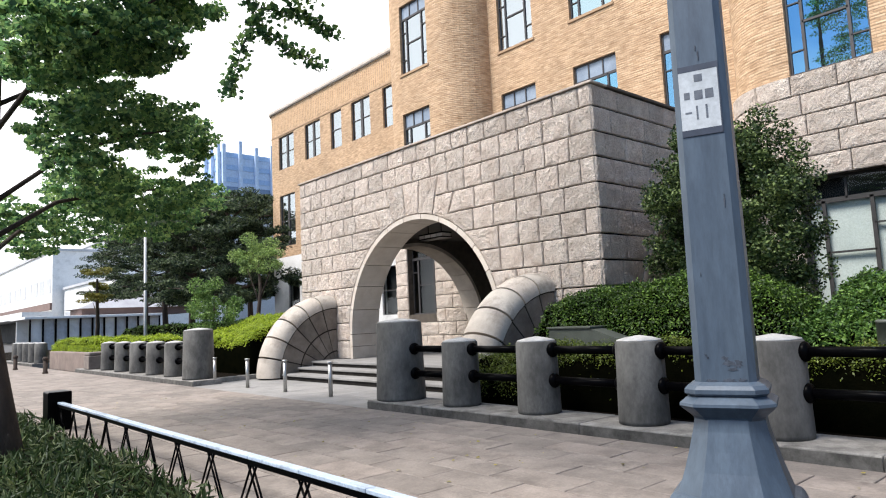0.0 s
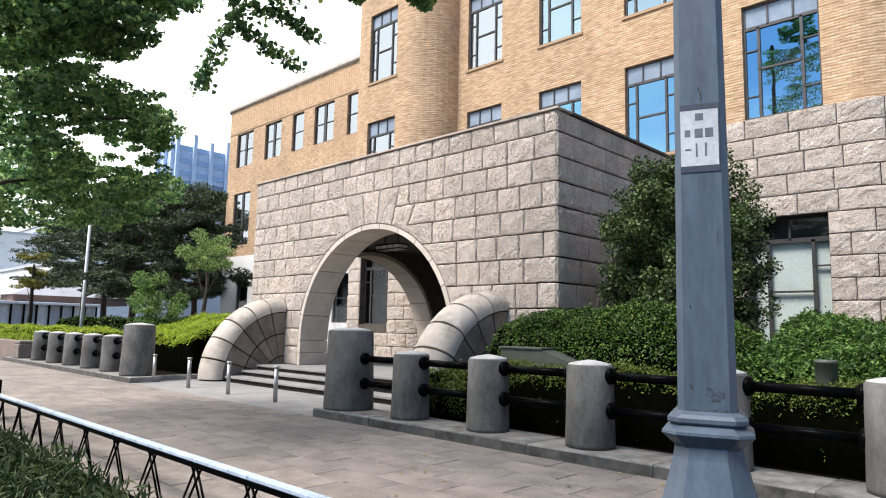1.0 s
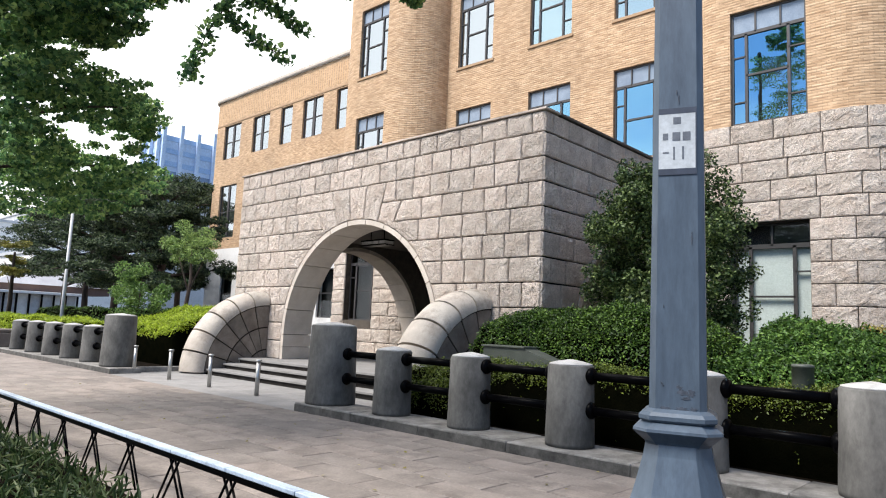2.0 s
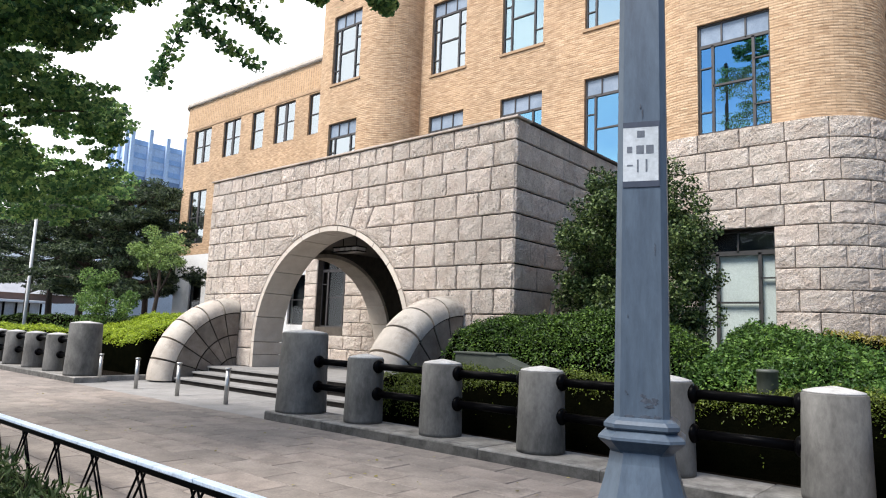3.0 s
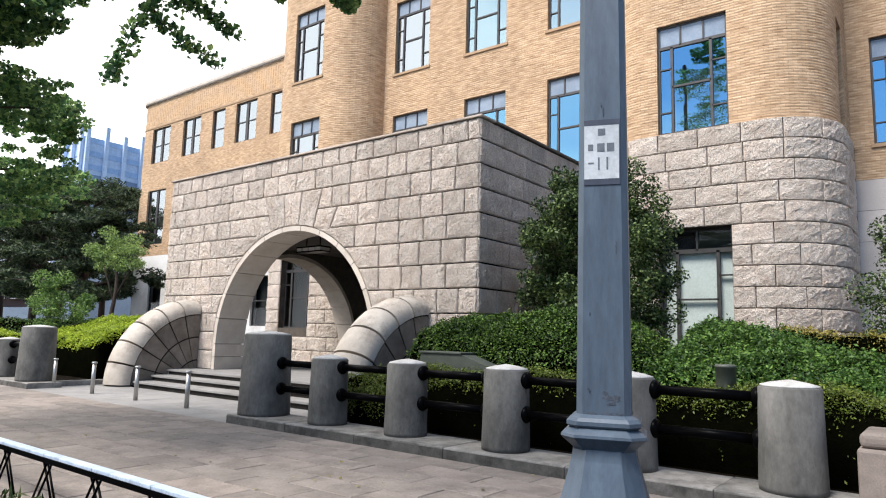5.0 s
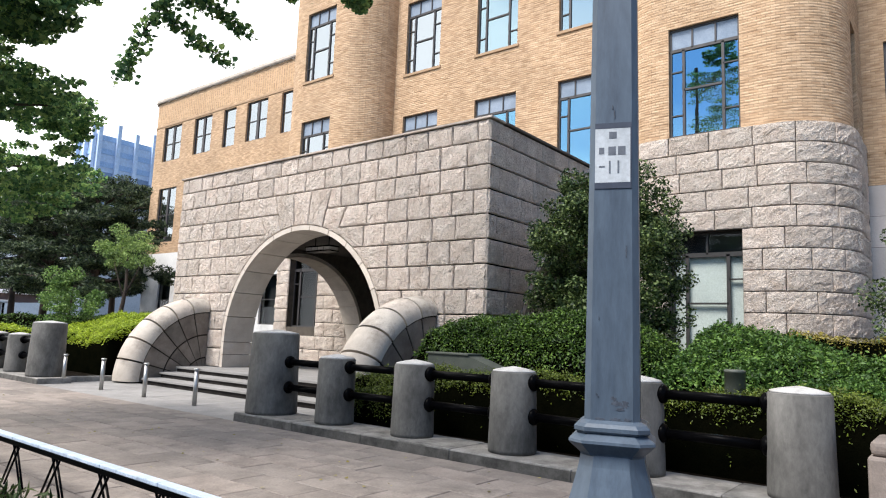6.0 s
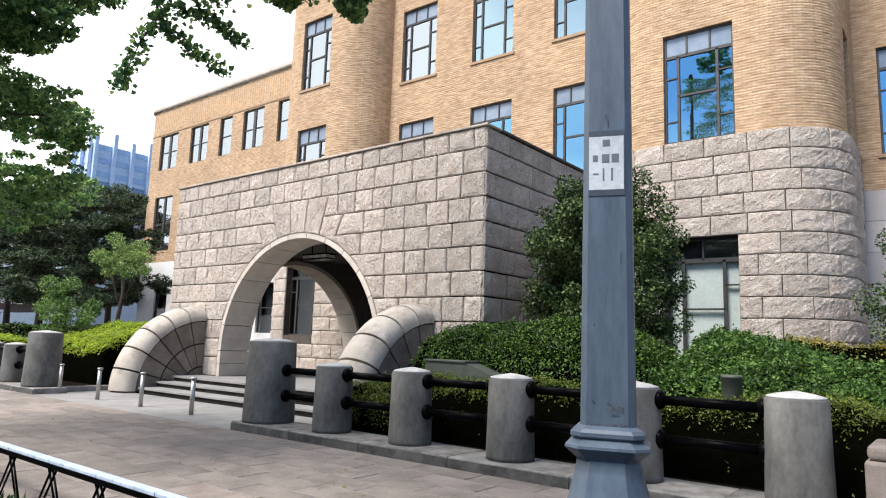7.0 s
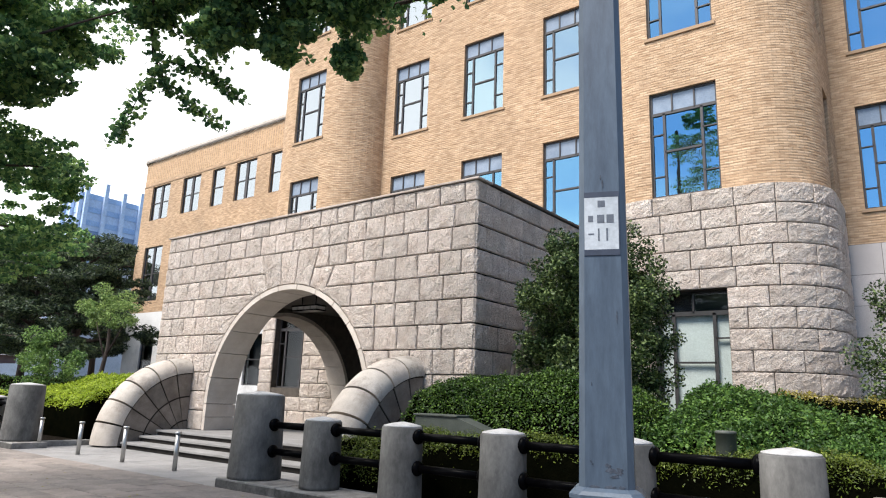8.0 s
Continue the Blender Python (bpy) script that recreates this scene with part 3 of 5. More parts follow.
def portico_wall(name, place, s0, s1, sc, seed, bulge=0.038, vgap=None, gap=0.011):
    rnd = random.Random(seed)
    vs, fs = arch_wall(lambda s, z, d: place(s, z, d - 0.03), s0 + 0.03, s1 - 0.03, 0.44, 6.13, sc, ZC, AR, 0.92)
    wall = part(name, mesh_from(name, vs, fs, M_JOINT), None, portico, "rock-faced pink granite wall with an arched opening")
    for k in range(len(COURSE) - 1):
        za, zb = COURSE[k], COURSE[k + 1]
        zm = (za + zb) / 2
        half = arch_half(ZC, AR)
        if zm > 5.165:
            half = None
        elif zm > 4.64:
            half = crown(15.5)
        elif zm > 4.115:
            half = crown(26)
        stone_course(wall, place, s0, s1, za, zb, 0.66, k % 2, rnd, half, sc, bulge=bulge, vgap=vgap, gap=gap)
    for a0, a1, top in ((-5, 5, 5.165), (-15.5, -5, 5.165), (5, 15.5, 5.165), (-26, -15.5, 4.64), (15.5, 26, 4.64)):
        n = 5
        low = [(sc + AR * math.sin(radians(a0 + (a1 - a0) * i / n)), ZC + AR * math.cos(radians(a0 + (a1 - a0) * i / n))) for i in range(n + 1)]
        high = [(sc + (top - ZC) * math.tan(radians(a)), top) for a in (a1, a0)]
        vs, fs = rock_block(place, low + high, 0.042, rnd)
        recentre(part("keystone", mesh_from("keystone", vs, fs, M_ROCK), None, wall))
    arch_ring(portico, place, sc, 0.44, ZC, AR - 0.13, AR - 0.004, 0.025, -0.94, rnd)
    return wall


portico_wall("wall_front", flat_front(PY0), PX0, PX1, XC, 3)
portico_wall("wall_right", flat_right(PX1), PY0, PY1, 15.55, 4, 0.030, 0.003, 0.017)
portico_wall("wall_left", flat_left(PX0), -PY1, -PY0, -15.55, 5)
part("coping", box(PX0 - 0.03, PX1 + 0.07, PY0 - 0.07, PY0 + 0.5, 6.142, 6.19, 0.01), M_LIP, portico, "thin weathered stone coping")
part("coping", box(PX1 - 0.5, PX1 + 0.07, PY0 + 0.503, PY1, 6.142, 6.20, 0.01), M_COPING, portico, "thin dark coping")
part("portico_roof", box(PX0 + 0.9, PX1 - 0.9, PY0 + 0.9, PY1, 5.6, 6.1), M_COPING, portico)
part("portico_floor", box(PX0 - 0.02, PX1 + 0.02, 10.255, PY1, -0.2, 0.438), M_SLAB, portico, "pale granite landing")
part("passage_ceiling", box(PX0 + 0.98, PX1 - 0.98, PY0 + 0.98, PY1, 4.40, 4.5), M_CEIL, portico, "passage ceiling plaster, darkened for the shade inside")

# lantern under the passage ceiling
lamp = empty("ceiling_lamp", -15.1, 13.3, 4.4, "oblong pale glass lamp in a dark metal frame on the ceiling", "lamp")
for z0, z1 in ((3.91, 3.945), (4.045, 4.085)):
    part("frame", box(-15.65, -14.55, 13.1, 13.5, z0, z1, 0.01), M_BLACK, lamp)
for x in (-15.4, -14.8):
    part("rod", lathe([(0.015, 4.085), (0.015, 4.398)], x, 13.3, 8, M_BLACK, "rod"), None, lamp)
for i in range(4):
    # daylight in the panes is painted by a white surface
    part("pane", box(-15.62 + 0.27 * i, -15.40 + 0.27 * i, 13.12, 13.48, 3.947, 4.043), M_WHITE, lamp, "pale glass pane")

# steps
steps = empty("entrance_steps", XC, 10, 0, "three broad pale granite steps", "steps", kind="structure")
# riser colour holds the shade below each tread's nosing
M_RISER = surface("shade_dark_riser", (0.018, 0.016, 0.014), (0.045, 0.04, 0.036), 0.9, 3, 60, 0.2, spec=0.1)
for y, z in ((9.25, 0.148), (9.74, 0.296), (10.20, 0.440)):
    st = part("step", box(-17.3, -9.85, y, y + 0.56 if z < 0.43 else y + 0.019, z - 0.055, z, 0.010), M_SLAB, steps)
    part("riser", box(-17.29, -9.86, y + 0.05, y + 0.55 if z < 0.43 else y + 0.051, z - 0.149, z - 0.056), M_RISER, st, "riser darkened for the shade under the tread")


def fan(cx0, cx1, label):
    """Quarter-round buttress of dressed stones: a rounded rim and three rings of wedges."""
    th = empty("fan_buttress", (cx0 + cx1) / 2, 10.0, 0, label, "buttress", "buttresses beside the steps", "structure")
    yc, z0 = PY0 - 0.03, 0.02
    mid = (cx0 + cx1) / 2
    hw = (cx1 - cx0) / 2

    def pt(x, r, a):
        return (x, yc - r * math.cos(a), z0 + r * math.sin(a))
    n = 6
    for i in range(n):
        a0, a1 = radians(90 * i / n) + 0.011, radians(90 * (i + 1) / n) - 0.011
        # rim: rounded section swept round the quarter
        sec = [(-hw, 1.96)] + [(-hw * math.cos(t), 2.04 + 0.34 * math.sin(t)) for t in [math.pi * k / 10 for k in range(11)]] + [(hw, 1.96)]
        m = len(sec)
        vs, fs = [], []
        K = 5
        for k in range(K + 1):
            a = a0 + (a1 - a0) * k / K
            vs += [pt(mid + u, r, a) for u, r in sec]
        for k in range(K):
            for j in range(m - 1):
                fs.append((k * m + j, (k + 1) * m + j, (k + 1) * m + j + 1, k * m + j + 1))
        o = len(vs)
        vs += vs[:m] + vs[K * m:K * m + m]
        fs.append(tuple(range(o, o + m)))
        fs.append(tuple(reversed(range(o + m, o + 2 * m))))
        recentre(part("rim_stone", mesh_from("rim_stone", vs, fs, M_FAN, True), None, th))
        for r0, r1 in ((1.31, 1.945), (0.66, 1.30), (0.0, 0.65)):
            g = 0.017
            rr0, rr1 = max(r0 + g, 0.02), r1 - g
            vs, fs = [], []
            ins = 0.03
            ang = [a0 + (a1 - a0) * k / 3 for k in range(4)]
            ol = [(rr1, a) for a in ang] + [(rr0, a) for a in reversed(ang)]
            for u in (-hw + ins, hw - ins):
                vs += [pt(mid + u, r, a) for r, a in ol]
            q = len(ol)
            fs.append(tuple(range(q)))
            fs.append(tuple(reversed(range(q, 2 * q))))
            for j in range(q):
                fs.append((j, j + q, (j + 1) % q + q, (j + 1) % q))
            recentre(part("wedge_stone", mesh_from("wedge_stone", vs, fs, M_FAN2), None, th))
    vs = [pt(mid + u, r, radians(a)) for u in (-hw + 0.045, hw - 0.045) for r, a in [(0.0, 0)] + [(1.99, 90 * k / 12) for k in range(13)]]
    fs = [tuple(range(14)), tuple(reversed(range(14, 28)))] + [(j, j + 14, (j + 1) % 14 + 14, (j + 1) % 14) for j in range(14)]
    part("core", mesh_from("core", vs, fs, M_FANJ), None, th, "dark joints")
    return th


fan(-18.25, -17.30, "weathered granite quarter-round buttress on the far side of the steps")
fan(-9.80, -8.85, "weathered granite quarter-round buttress with rounded rim beside the hedge")


# ---------------------------------------------------------------- main building
YM, YP, YW = 20.0, 18.27, 22.35
ZSTONE, ZTOP = 7.35, 23.5
building = empty("main_building", XC, 25, 0, "buff brick public building with rounded pavilions on a pink granite base", "building", kind="structure")


def curve_place(points):
    """A mapping along a polyline in plan (s in metres), outward to its right-hand side."""
    P = [Vector((x, y)) for x, y in points]
    L = [0.0]
    for a, b in zip(P, P[1:]):
        L.append(L[-1] + (b - a).length)
    N = []
    for i in range(len(P)):
        d = (P[min(i + 1, len(P) - 1)] - P[max(i - 1, 0)]).normalized()
        N.append(Vector((d.y, -d.x)))

    def place(s, z, d):
        i = 0
        while i < len(L) - 2 and s > L[i + 1]:
            i += 1
        t = (s - L[i]) / max(L[i + 1] - L[i], 1e-9)
        p = P[i].lerp(P[i + 1], t)
        n = N[i].lerp(N[i + 1], t).normalized()
        q = p + n * d
        return (q.x, q.y, z)
    return place, L


def hole_wall(name, place, breaks, z0, z1, holes, thick, parent, material, label=""):
    """A wall with rectangular openings through it, following a plan line; breaks: values of s where it bends."""
    ss = sorted(set([round(b, 4) for b in breaks] + [round(v, 4) for h in holes for v in h[:2]]))
    zs = sorted(set([z0, z1] + [v for h in holes for v in h[2:] if z0 < v < z1]))
    vs, fs, uv = [], [], []

    def quad(*q):
        o = len(vs)
        for s, z, d in q:
            vs.append(place(s, z, d))
            uv.append((s - (d if d < 0 else 0), z - (d * 0.5 if d < 0 else 0)))
        fs.append((o, o + 1, o + 2, o + 3))

    def solid(i, k):
        if not (0 <= i < len(ss) - 1 and 0 <= k < len(zs) - 1):
            return True
        s, z = (ss[i] + ss[i + 1]) / 2, (zs[k] + zs[k + 1]) / 2
        return not any(h[0] < s < h[1] and h[2] < z < h[3] for h in holes)
    for i in range(len(ss) - 1):
        for k in range(len(zs) - 1):
            a, b, c, d = ss[i], ss[i + 1], zs[k], zs[k + 1]
            if solid(i, k):
                quad((a, c, 0), (b, c, 0), (b, d, 0), (a, d, 0))
                quad((b, c, -thick), (a, c, -thick), (a, d, -thick), (b, d, -thick))
            else:
                if solid(i - 1, k):
                    quad((a, c, 0), (a, d, 0), (a, d, -thick), (a, c, -thick))
                if solid(i + 1, k):
                    quad((b, d, 0), (b, c, 0), (b, c, -thick), (b, d, -thick))
                if solid(i, k - 1):
                    quad((b, c, 0), (a, c, 0), (a, c, -thick), (b, c, -thick))
                if solid(i, k + 1):
                    quad((a, d, 0), (b, d, 0), (b, d, -thick), (a, d, -thick))
    a, b = ss[0], ss[-1]
    quad((a, z1, 0), (b, z1, 0), (b, z1, -thick), (a, z1, -thick)) if len(ss) == 2 else None
    return part(name, mesh_from(name, vs, fs, material, False, uv), None, parent, label)


WIN = [0]


def window(x0, x1, z0, z1, y, kind, label, frame_mat=None, back=None, parent_label=""):
    """A framed window set back in its opening; kind: 'big', 'pair', 'single' or 'ground'."""
    WIN[0] += 1
    fm = frame_mat or M_FRAME
    w = empty("window_%d" % WIN[0], (x0 + x1) / 2, y, z0, label, "window", "", "structure")
    yf = y + 0.10
    f = 0.06
    bm = bmesh.new()
    box_bm(bm, x0, x0 + f, yf, yf + 0.08, z0, z1)
    box_bm(bm, x1 - f, x1, yf, yf + 0.08, z0, z1)
    box_bm(bm, x0 + f, x1 - f, yf, yf + 0.08, z0, z0 + f)
    box_bm(bm, x0 + f, x1 - f, yf, yf + 0.08, z1 - f, z1)
    part("window_frame", bm, fm, w)
    bars, panes = [], []

    def vbar(x, a, b, t=0.06):
        bars.append((x - t / 2, x + t / 2, a, b))

    def hbar(z, a, b, t=0.05):
        bars.append((a, b, z - t / 2, z + t / 2))
    W, Hh = x1 - x0, z1 - z0
    if kind == "big":
        zt = z0 + Hh * 0.80
        m0, m1 = x0 + W * 0.205, x0 + W * 0.765
        hbar(zt, x0 + f, x1 - f, 0.09)
        vbar(m0, z0 + f, zt, 0.075)
        vbar(m1, z0 + f, zt, 0.075)
        for k in (1, 2):
            vbar(x0 + W * k / 3, zt, z1 - f, 0.045)
        zm = z0 + Hh * 0.43
        hbar(zm, m0, m1, 0.06)
        for a, b in ((x0 + f, m0), (m1, x1 - f)):
            hbar(z0 + Hh * 0.20, a, b, 0.035)
            hbar(z0 + Hh * 0.60, a, b, 0.035)
            for c, d in ((z0 + f, z0 + Hh * 0.2), (z0 + Hh * 0.2, z0 + Hh * 0.6), (z0 + Hh * 0.6, zt)):
                panes.append((a, b, c, d))
        panes += [(m0, m1, z0 + f, zm), (m0, m1, zm, zt)]
        panes += [(x0 + W * k / 3, x0 + W * (k + 1) / 3, zt, z1 - f) for k in range(3)]
    elif kind == "ground":
        zt = z0 + Hh * 0.82
        m0, m1 = x0 + W * 0.22, x0 + W * 0.78
        hbar(zt, x0 + f, x1 - f, 0.12)
        vbar(m0, z0 + f, zt, 0.09)
        vbar(m1, z0 + f, zt, 0.09)
        vbar((x0 + x1) / 2, zt, z1 - f, 0.05)
        zm = z0 + Hh * 0.43
        hbar(zm, m0, m1, 0.05)
        hbar(z0 + Hh * 0.62, m1, x1 - f, 0.04)
        hbar(z0 + Hh * 0.62, x0 + f, m0, 0.04)
        panes += [(x0 + f, m0, z0 + f, zt), (m1, x1 - f, z0 + f, zt), (m0, m1, z0 + f, zm), (m0, m1, zm, zt)]
        panes += [(x0 + f, (x0 + x1) / 2, zt, z1 - f), ((x0 + x1) / 2, x1 - f, zt, z1 - f)]
    else:
        cols = [x0, (x0 + x1) / 2, x1] if kind == "pair" else [x0, x1]
        zm = z0 + Hh * 0.5
        if kind == "pair":
            vbar((x0 + x1) / 2, z0 + f, z1 - f, 0.22)
        for a, b in zip(cols, cols[1:]):
            hbar(zm, a + f, b - f, 0.05)
            panes += [(a + f, b - f, z0 + f, zm), (a + f, b - f, zm, z1 - f)]
    for a, b, c, d in bars:
        part("glazing_bar", box(a, b, yf - 0.005, yf + 0.07, c, d), fm, w)
    for a, b, c, d in panes:
        if kind == "big" and c > z0 + Hh * 0.75:
            part("top_light", box(a, b, yf + 0.035, yf + 0.045, c, d), M_FROST, w, "frosted grey-white top light")
            continue
        ob = part("pane", mesh_from("pane", [(a, yf + 0.04, c), (b, yf + 0.04, c), (b, yf + 0.04, d), (a, yf + 0.04, d)], [(0, 1, 2, 3)], M_CLEAR if kind == "ground" or z0 < 2.5 else (M_PALE if x0 < -15 else M_CYAN if x0 < -8 and z0 > 11 else M_GLASS)), None, w)
        ob.visible_shadow = False
    # a dark sheet close behind the glass paints in the unlit room
    part("room_lining", mesh_from("room_lining", [(x0 - 0.75, yf + 0.5, z0 - 0.75), (x1 + 0.75, yf + 0.5, z0 - 0.75), (x1 + 0.75, yf + 0.5, z1 + 0.75), (x0 - 0.75, yf + 0.5, z1 + 0.75)], [(0, 1, 2, 3)], M_ROOM), None, w, "dark sheet for the dim room behind the glass")
    if back:
        zb_ = z0 + Hh * 0.82
        part("blind", box(x0 + 0.05, x1 - 0.05, yf + 0.14, yf + 0.15, z0 + 0.03, zb_), back, w, "pale drawn blind")
    return w


def sill(parent, x0, x1, y, z, m=None):
    part("window_sill", box(x0 - 0.08, x1 + 0.08, y - 0.05, y + 0.1, z - 0.11, z - 0.002, 0.008), m or M_BRICK, parent, "thin projecting sill")


def arc(cx, cy, r, a0, a1, n=10):
    return [(cx + r * math.cos(radians(a0 + (a1 - a0) * i / n)), cy + r * math.sin(radians(a0 + (a1 - a0) * i / n))) for i in range(n + 1)]


ROWS = [(7.38, 10.62), (12.45, 15.65), (17.5, 20.6)]


def pavilion(c0, c1, wx0, wx1, name, seed, label, zlow=1.25):
    """Projecting bay with two rounded corners, centres of the corners at x = c0 and c1."""
    rnd = random.Random(seed)
    r = YM - YP
    line = [(c0 - r, YW)] + arc(c0, YM, r, 180, 270) + arc(c1, YM, r, 270, 360) + [(c1 + r, YW)]
    place, L = curve_place(line)
    s_of = (YW - YM) + sum((Vector(a) - Vector(b)).length for a, b in zip(line[1:11], line[2:12]))
    s0w, s1w = s_of + (wx0 - c0), s_of + (wx1 - c0)
    side0, side1 = L[-2] + 0.25, L[-2] + 1.25
    holes = [(s0w, s1w, a, b) for a, b in ROWS] + [(side0, side1, a, b) for a, b in ROWS]
    th = hole_wall(name, place, L, ZSTONE, ZTOP, holes, 0.35, building, M_BRICK, label)
    for a, b in ROWS:
        part("side_window", box(c1 + r - 0.45, c1 + r - 0.12, YM + 0.2, YM + 1.3, a - 0.05, b + 0.05), M_FRAME, building, "dark narrow window in the return of the pavilion")
    # rock-faced base, standing a little proud of the brick
    base_line = [(c0 - r - 0.10, YW)] + arc(c0, YM, r + 0.10, 180, 270) + arc(c1, YM, r + 0.10, 270, 360) + [(c1 + r + 0.10, YW)]
    bplace, BL = curve_place(base_line)
    bs = (YW - YM) + (r + 0.10) * math.pi / 2
    hole = (bs + (wx0 - c0), bs + (wx1 - c0), zlow, 4.625)
    core = hole_wall("stone_base", lambda s, z, d: bplace(s, z, d - 0.03), BL, -0.1, ZSTONE - 0.005, [hole], 0.5, building, M_JOINT, "rock-faced pink granite base")
    part("base_ledge", mesh_from("base_ledge", [bplace(s, ZSTONE - 0.004, 0.0) for s in BL] + [bplace(s, ZSTONE - 0.004, -0.4) for s in BL],
         [(i, i + 1, i + 1 + len(BL), i + len(BL)) for i in range(len(BL) - 1)], M_ROCK), None, building)
    z, k = ZSTONE, 0
    while z > 0.2:
        stone_course(core, bplace, 1.0, BL[-1] - 0.6, z - 0.545, z, 1.0, k % 2, rnd, None, 0, [hole], 0.042)
        z -= 0.545
        k += 1
    window(wx0, wx1, zlow, 4.625, YP + 0.08, "ground", "tall grey-framed ground-floor window with a pale blind" if c0 > -10 else "tall dark ground-floor sash window", M_FRAME2 if c0 > -10 else M_FRAME, M_BLIND if c0 > -10 else None)
    for a, b in ROWS:
        w = window(wx0, wx1, a, b, YP, "big", "tall dark-framed window with three top lights in buff brick", M_FRAME)
        if a > 8:
            sill(w, wx0, wx1, YP, a)
    return th


pavilion(-6.65, -3.82, -6.38, -4.46, "pavilion_wall_east", 21, "rounded buff brick pavilion wall")
pavilion(-22.75, -20.45, -22.60, -20.78, "pavilion_wall_west", 22, "rounded buff brick pavilion wall", 1.7)

# centre bay
cx = [(-18.18, -16.33), (-14.50, -12.63), (-10.90, -9.03)]
place_c = flat_front(YM)
hole_wall("wall_centre", place_c, [-18.85, -8.25], 6.2, ZTOP, [(a, b, c, d) for a, b in cx for c, d in ROWS], 0.35, building, M_BRICK, "buff brick wall of the middle bay")
for a, b in cx:
    for c, d in ROWS:
        w = window(a, b, c, d, YM, "big", "tall dark-framed window with three top lights in buff brick")
        sill(w, a, b, YM, c)

part("entrance_wall", box(-18.85, -8.25, YM, YM + 0.3, 0.0, 6.198), M_SMOOTH, building, "smooth stone wall behind the portico")

# wings
uw = [(-41.9, -39.75, "pair"), (-38.25, -36.3, "pair"), (-35.05, -33.8, "single"), (-32.7, -30.75, "pair"), (-29.5, -28.3, "single"), (-27.0, -25.6, "single")]
wing_line = [(-43.55, 40)] + arc(-42.75, 23.15, 0.8, 180, 270, 6) + [(-24.0, YW)]
wp, wL = curve_place(wing_line)
wofs = wL[-1]
hs = [(wofs + (a + 24.0), wofs + (b + 24.0), c, d) for a, b, k in uw for c, d in ((6.9, 10.5), (12.35, 14.72))]
hole_wall("wing_wall_west", wp, wL, 6.15, 16.55, hs, 0.35, building, M_BRICK, "buff brick wing wall")
for a, b, k in uw:
    window(a, b, 12.35, 14.72, YW, k, "dark-framed sash window in the buff brick wing")
    window(a, b, 6.9, 10.5, YW, k, "tall dark-framed window in the buff brick wing")
lw = [(-40.9, -39.4), (-37.2, -35.7), (-33.2, -31.7), (-30.2, -28.7), (-27.3, -25.8)]
hs = [(wofs + (a + 24.0), wofs + (b + 24.0), 1.8, 4.5) for a, b in lw]
hole_wall("wing_base_west", wp, wL, -0.1, 6.15, hs, 0.35, building, M_WHITE, "pale smooth ground-floor wing wall")
for a, b in lw:
    window(a, b, 1.8, 4.5, YW, "single", "dark sash window in the pale ground-floor wall")
cl, cL = curve_place([(x, y) for x, y in wing_line])
vs = [cl(s, z, d) for s in cL for d, z in ((0.12, 16.55), (0.16, 16.62), (0.16, 16.78), (-0.4, 16.82))]
fs = [(i * 4 + j, (i + 1) * 4 + j, (i + 1) * 4 + j + 1, i * 4 + j + 1) for i in range(len(cL) - 1) for j in range(3)]
fs += [(i * 4, i * 4 + 3, (i + 1) * 4 + 3, (i + 1) * 4) for i in range(len(cL) - 1)]
part("cornice", mesh_from("cornice", vs, fs, M_SMOOTH), None, building, "pale stone cornice")
vs = [cl(s, z, d) for s in cL for d, z in ((0.0, 14.80), (0.03, 14.80), (0.03, 14.90), (0.0, 14.90))]
part("brick_band", mesh_from("brick_band", vs, [(i * 4 + j, (i + 1) * 4 + j, (i + 1) * 4 + j + 1, i * 4 + j + 1) for i in range(len(cL) - 1) for j in range(3)], M_BRICK), None, building)
part("wing_roof", box(-43.4, -24, YW + 0.3, 40, 16.3, 16.54), M_COPING, building)

ew = [(-1.5, 0.4, a, b) for a, b in ROWS] + [(3.2, 5.1, a, b) for a, b in ROWS]
hole_wall("wing_wall_east", flat_front(YW), [-3.1, 20], 6.35, ZTOP, ew, 0.35, building, M_BRICK, "buff brick wing wall")
for a, b, c, d in ew:
    w = window(a, b, c, d, YW, "big", "tall dark-framed window with three top lights in buff brick")
    sill(w, a, b, YW, c)
eb = [(-0.9, 0.9, 1.3, 4.7)]
wall_e = hole_wall("wing_base_east", flat_front(YW), [-3.1, 20], -0.1, 6.345, eb, 0.35, building, M_JOINT, "pale smooth stone ground-floor wall")
window(-0.9, 0.9, 1.3, 4.7, YW, "ground", "grey-framed ground-floor window", M_FRAME2)
for k in range(7):
    za, zb = 6.34 - 0.9 * (k + 1), 6.34 - 0.9 * k
    for a, b in ((-2.6, -0.92), (0.92, 3.2), (3.2, 5.5)) if zb < 5.0 else ((-2.6, -1.2), (-1.2, 1.0), (1.0, 3.2), (3.2, 5.5)):
        recentre(part("stone_panel", box(a + 0.006, b - 0.006, YW - 0.02, YW - 0.002, za + 0.006, zb - 0.006), M_PINKW, wall_e))
part("roof_slab", box(-24.5, 20, 20.4, 40, ZTOP - 0.3, ZTOP - 0.02), M_COPING, building)
part("back_wall", box(-43.4, 20, 40, 40.3, -0.1, 16.3), M_BRICK, building)
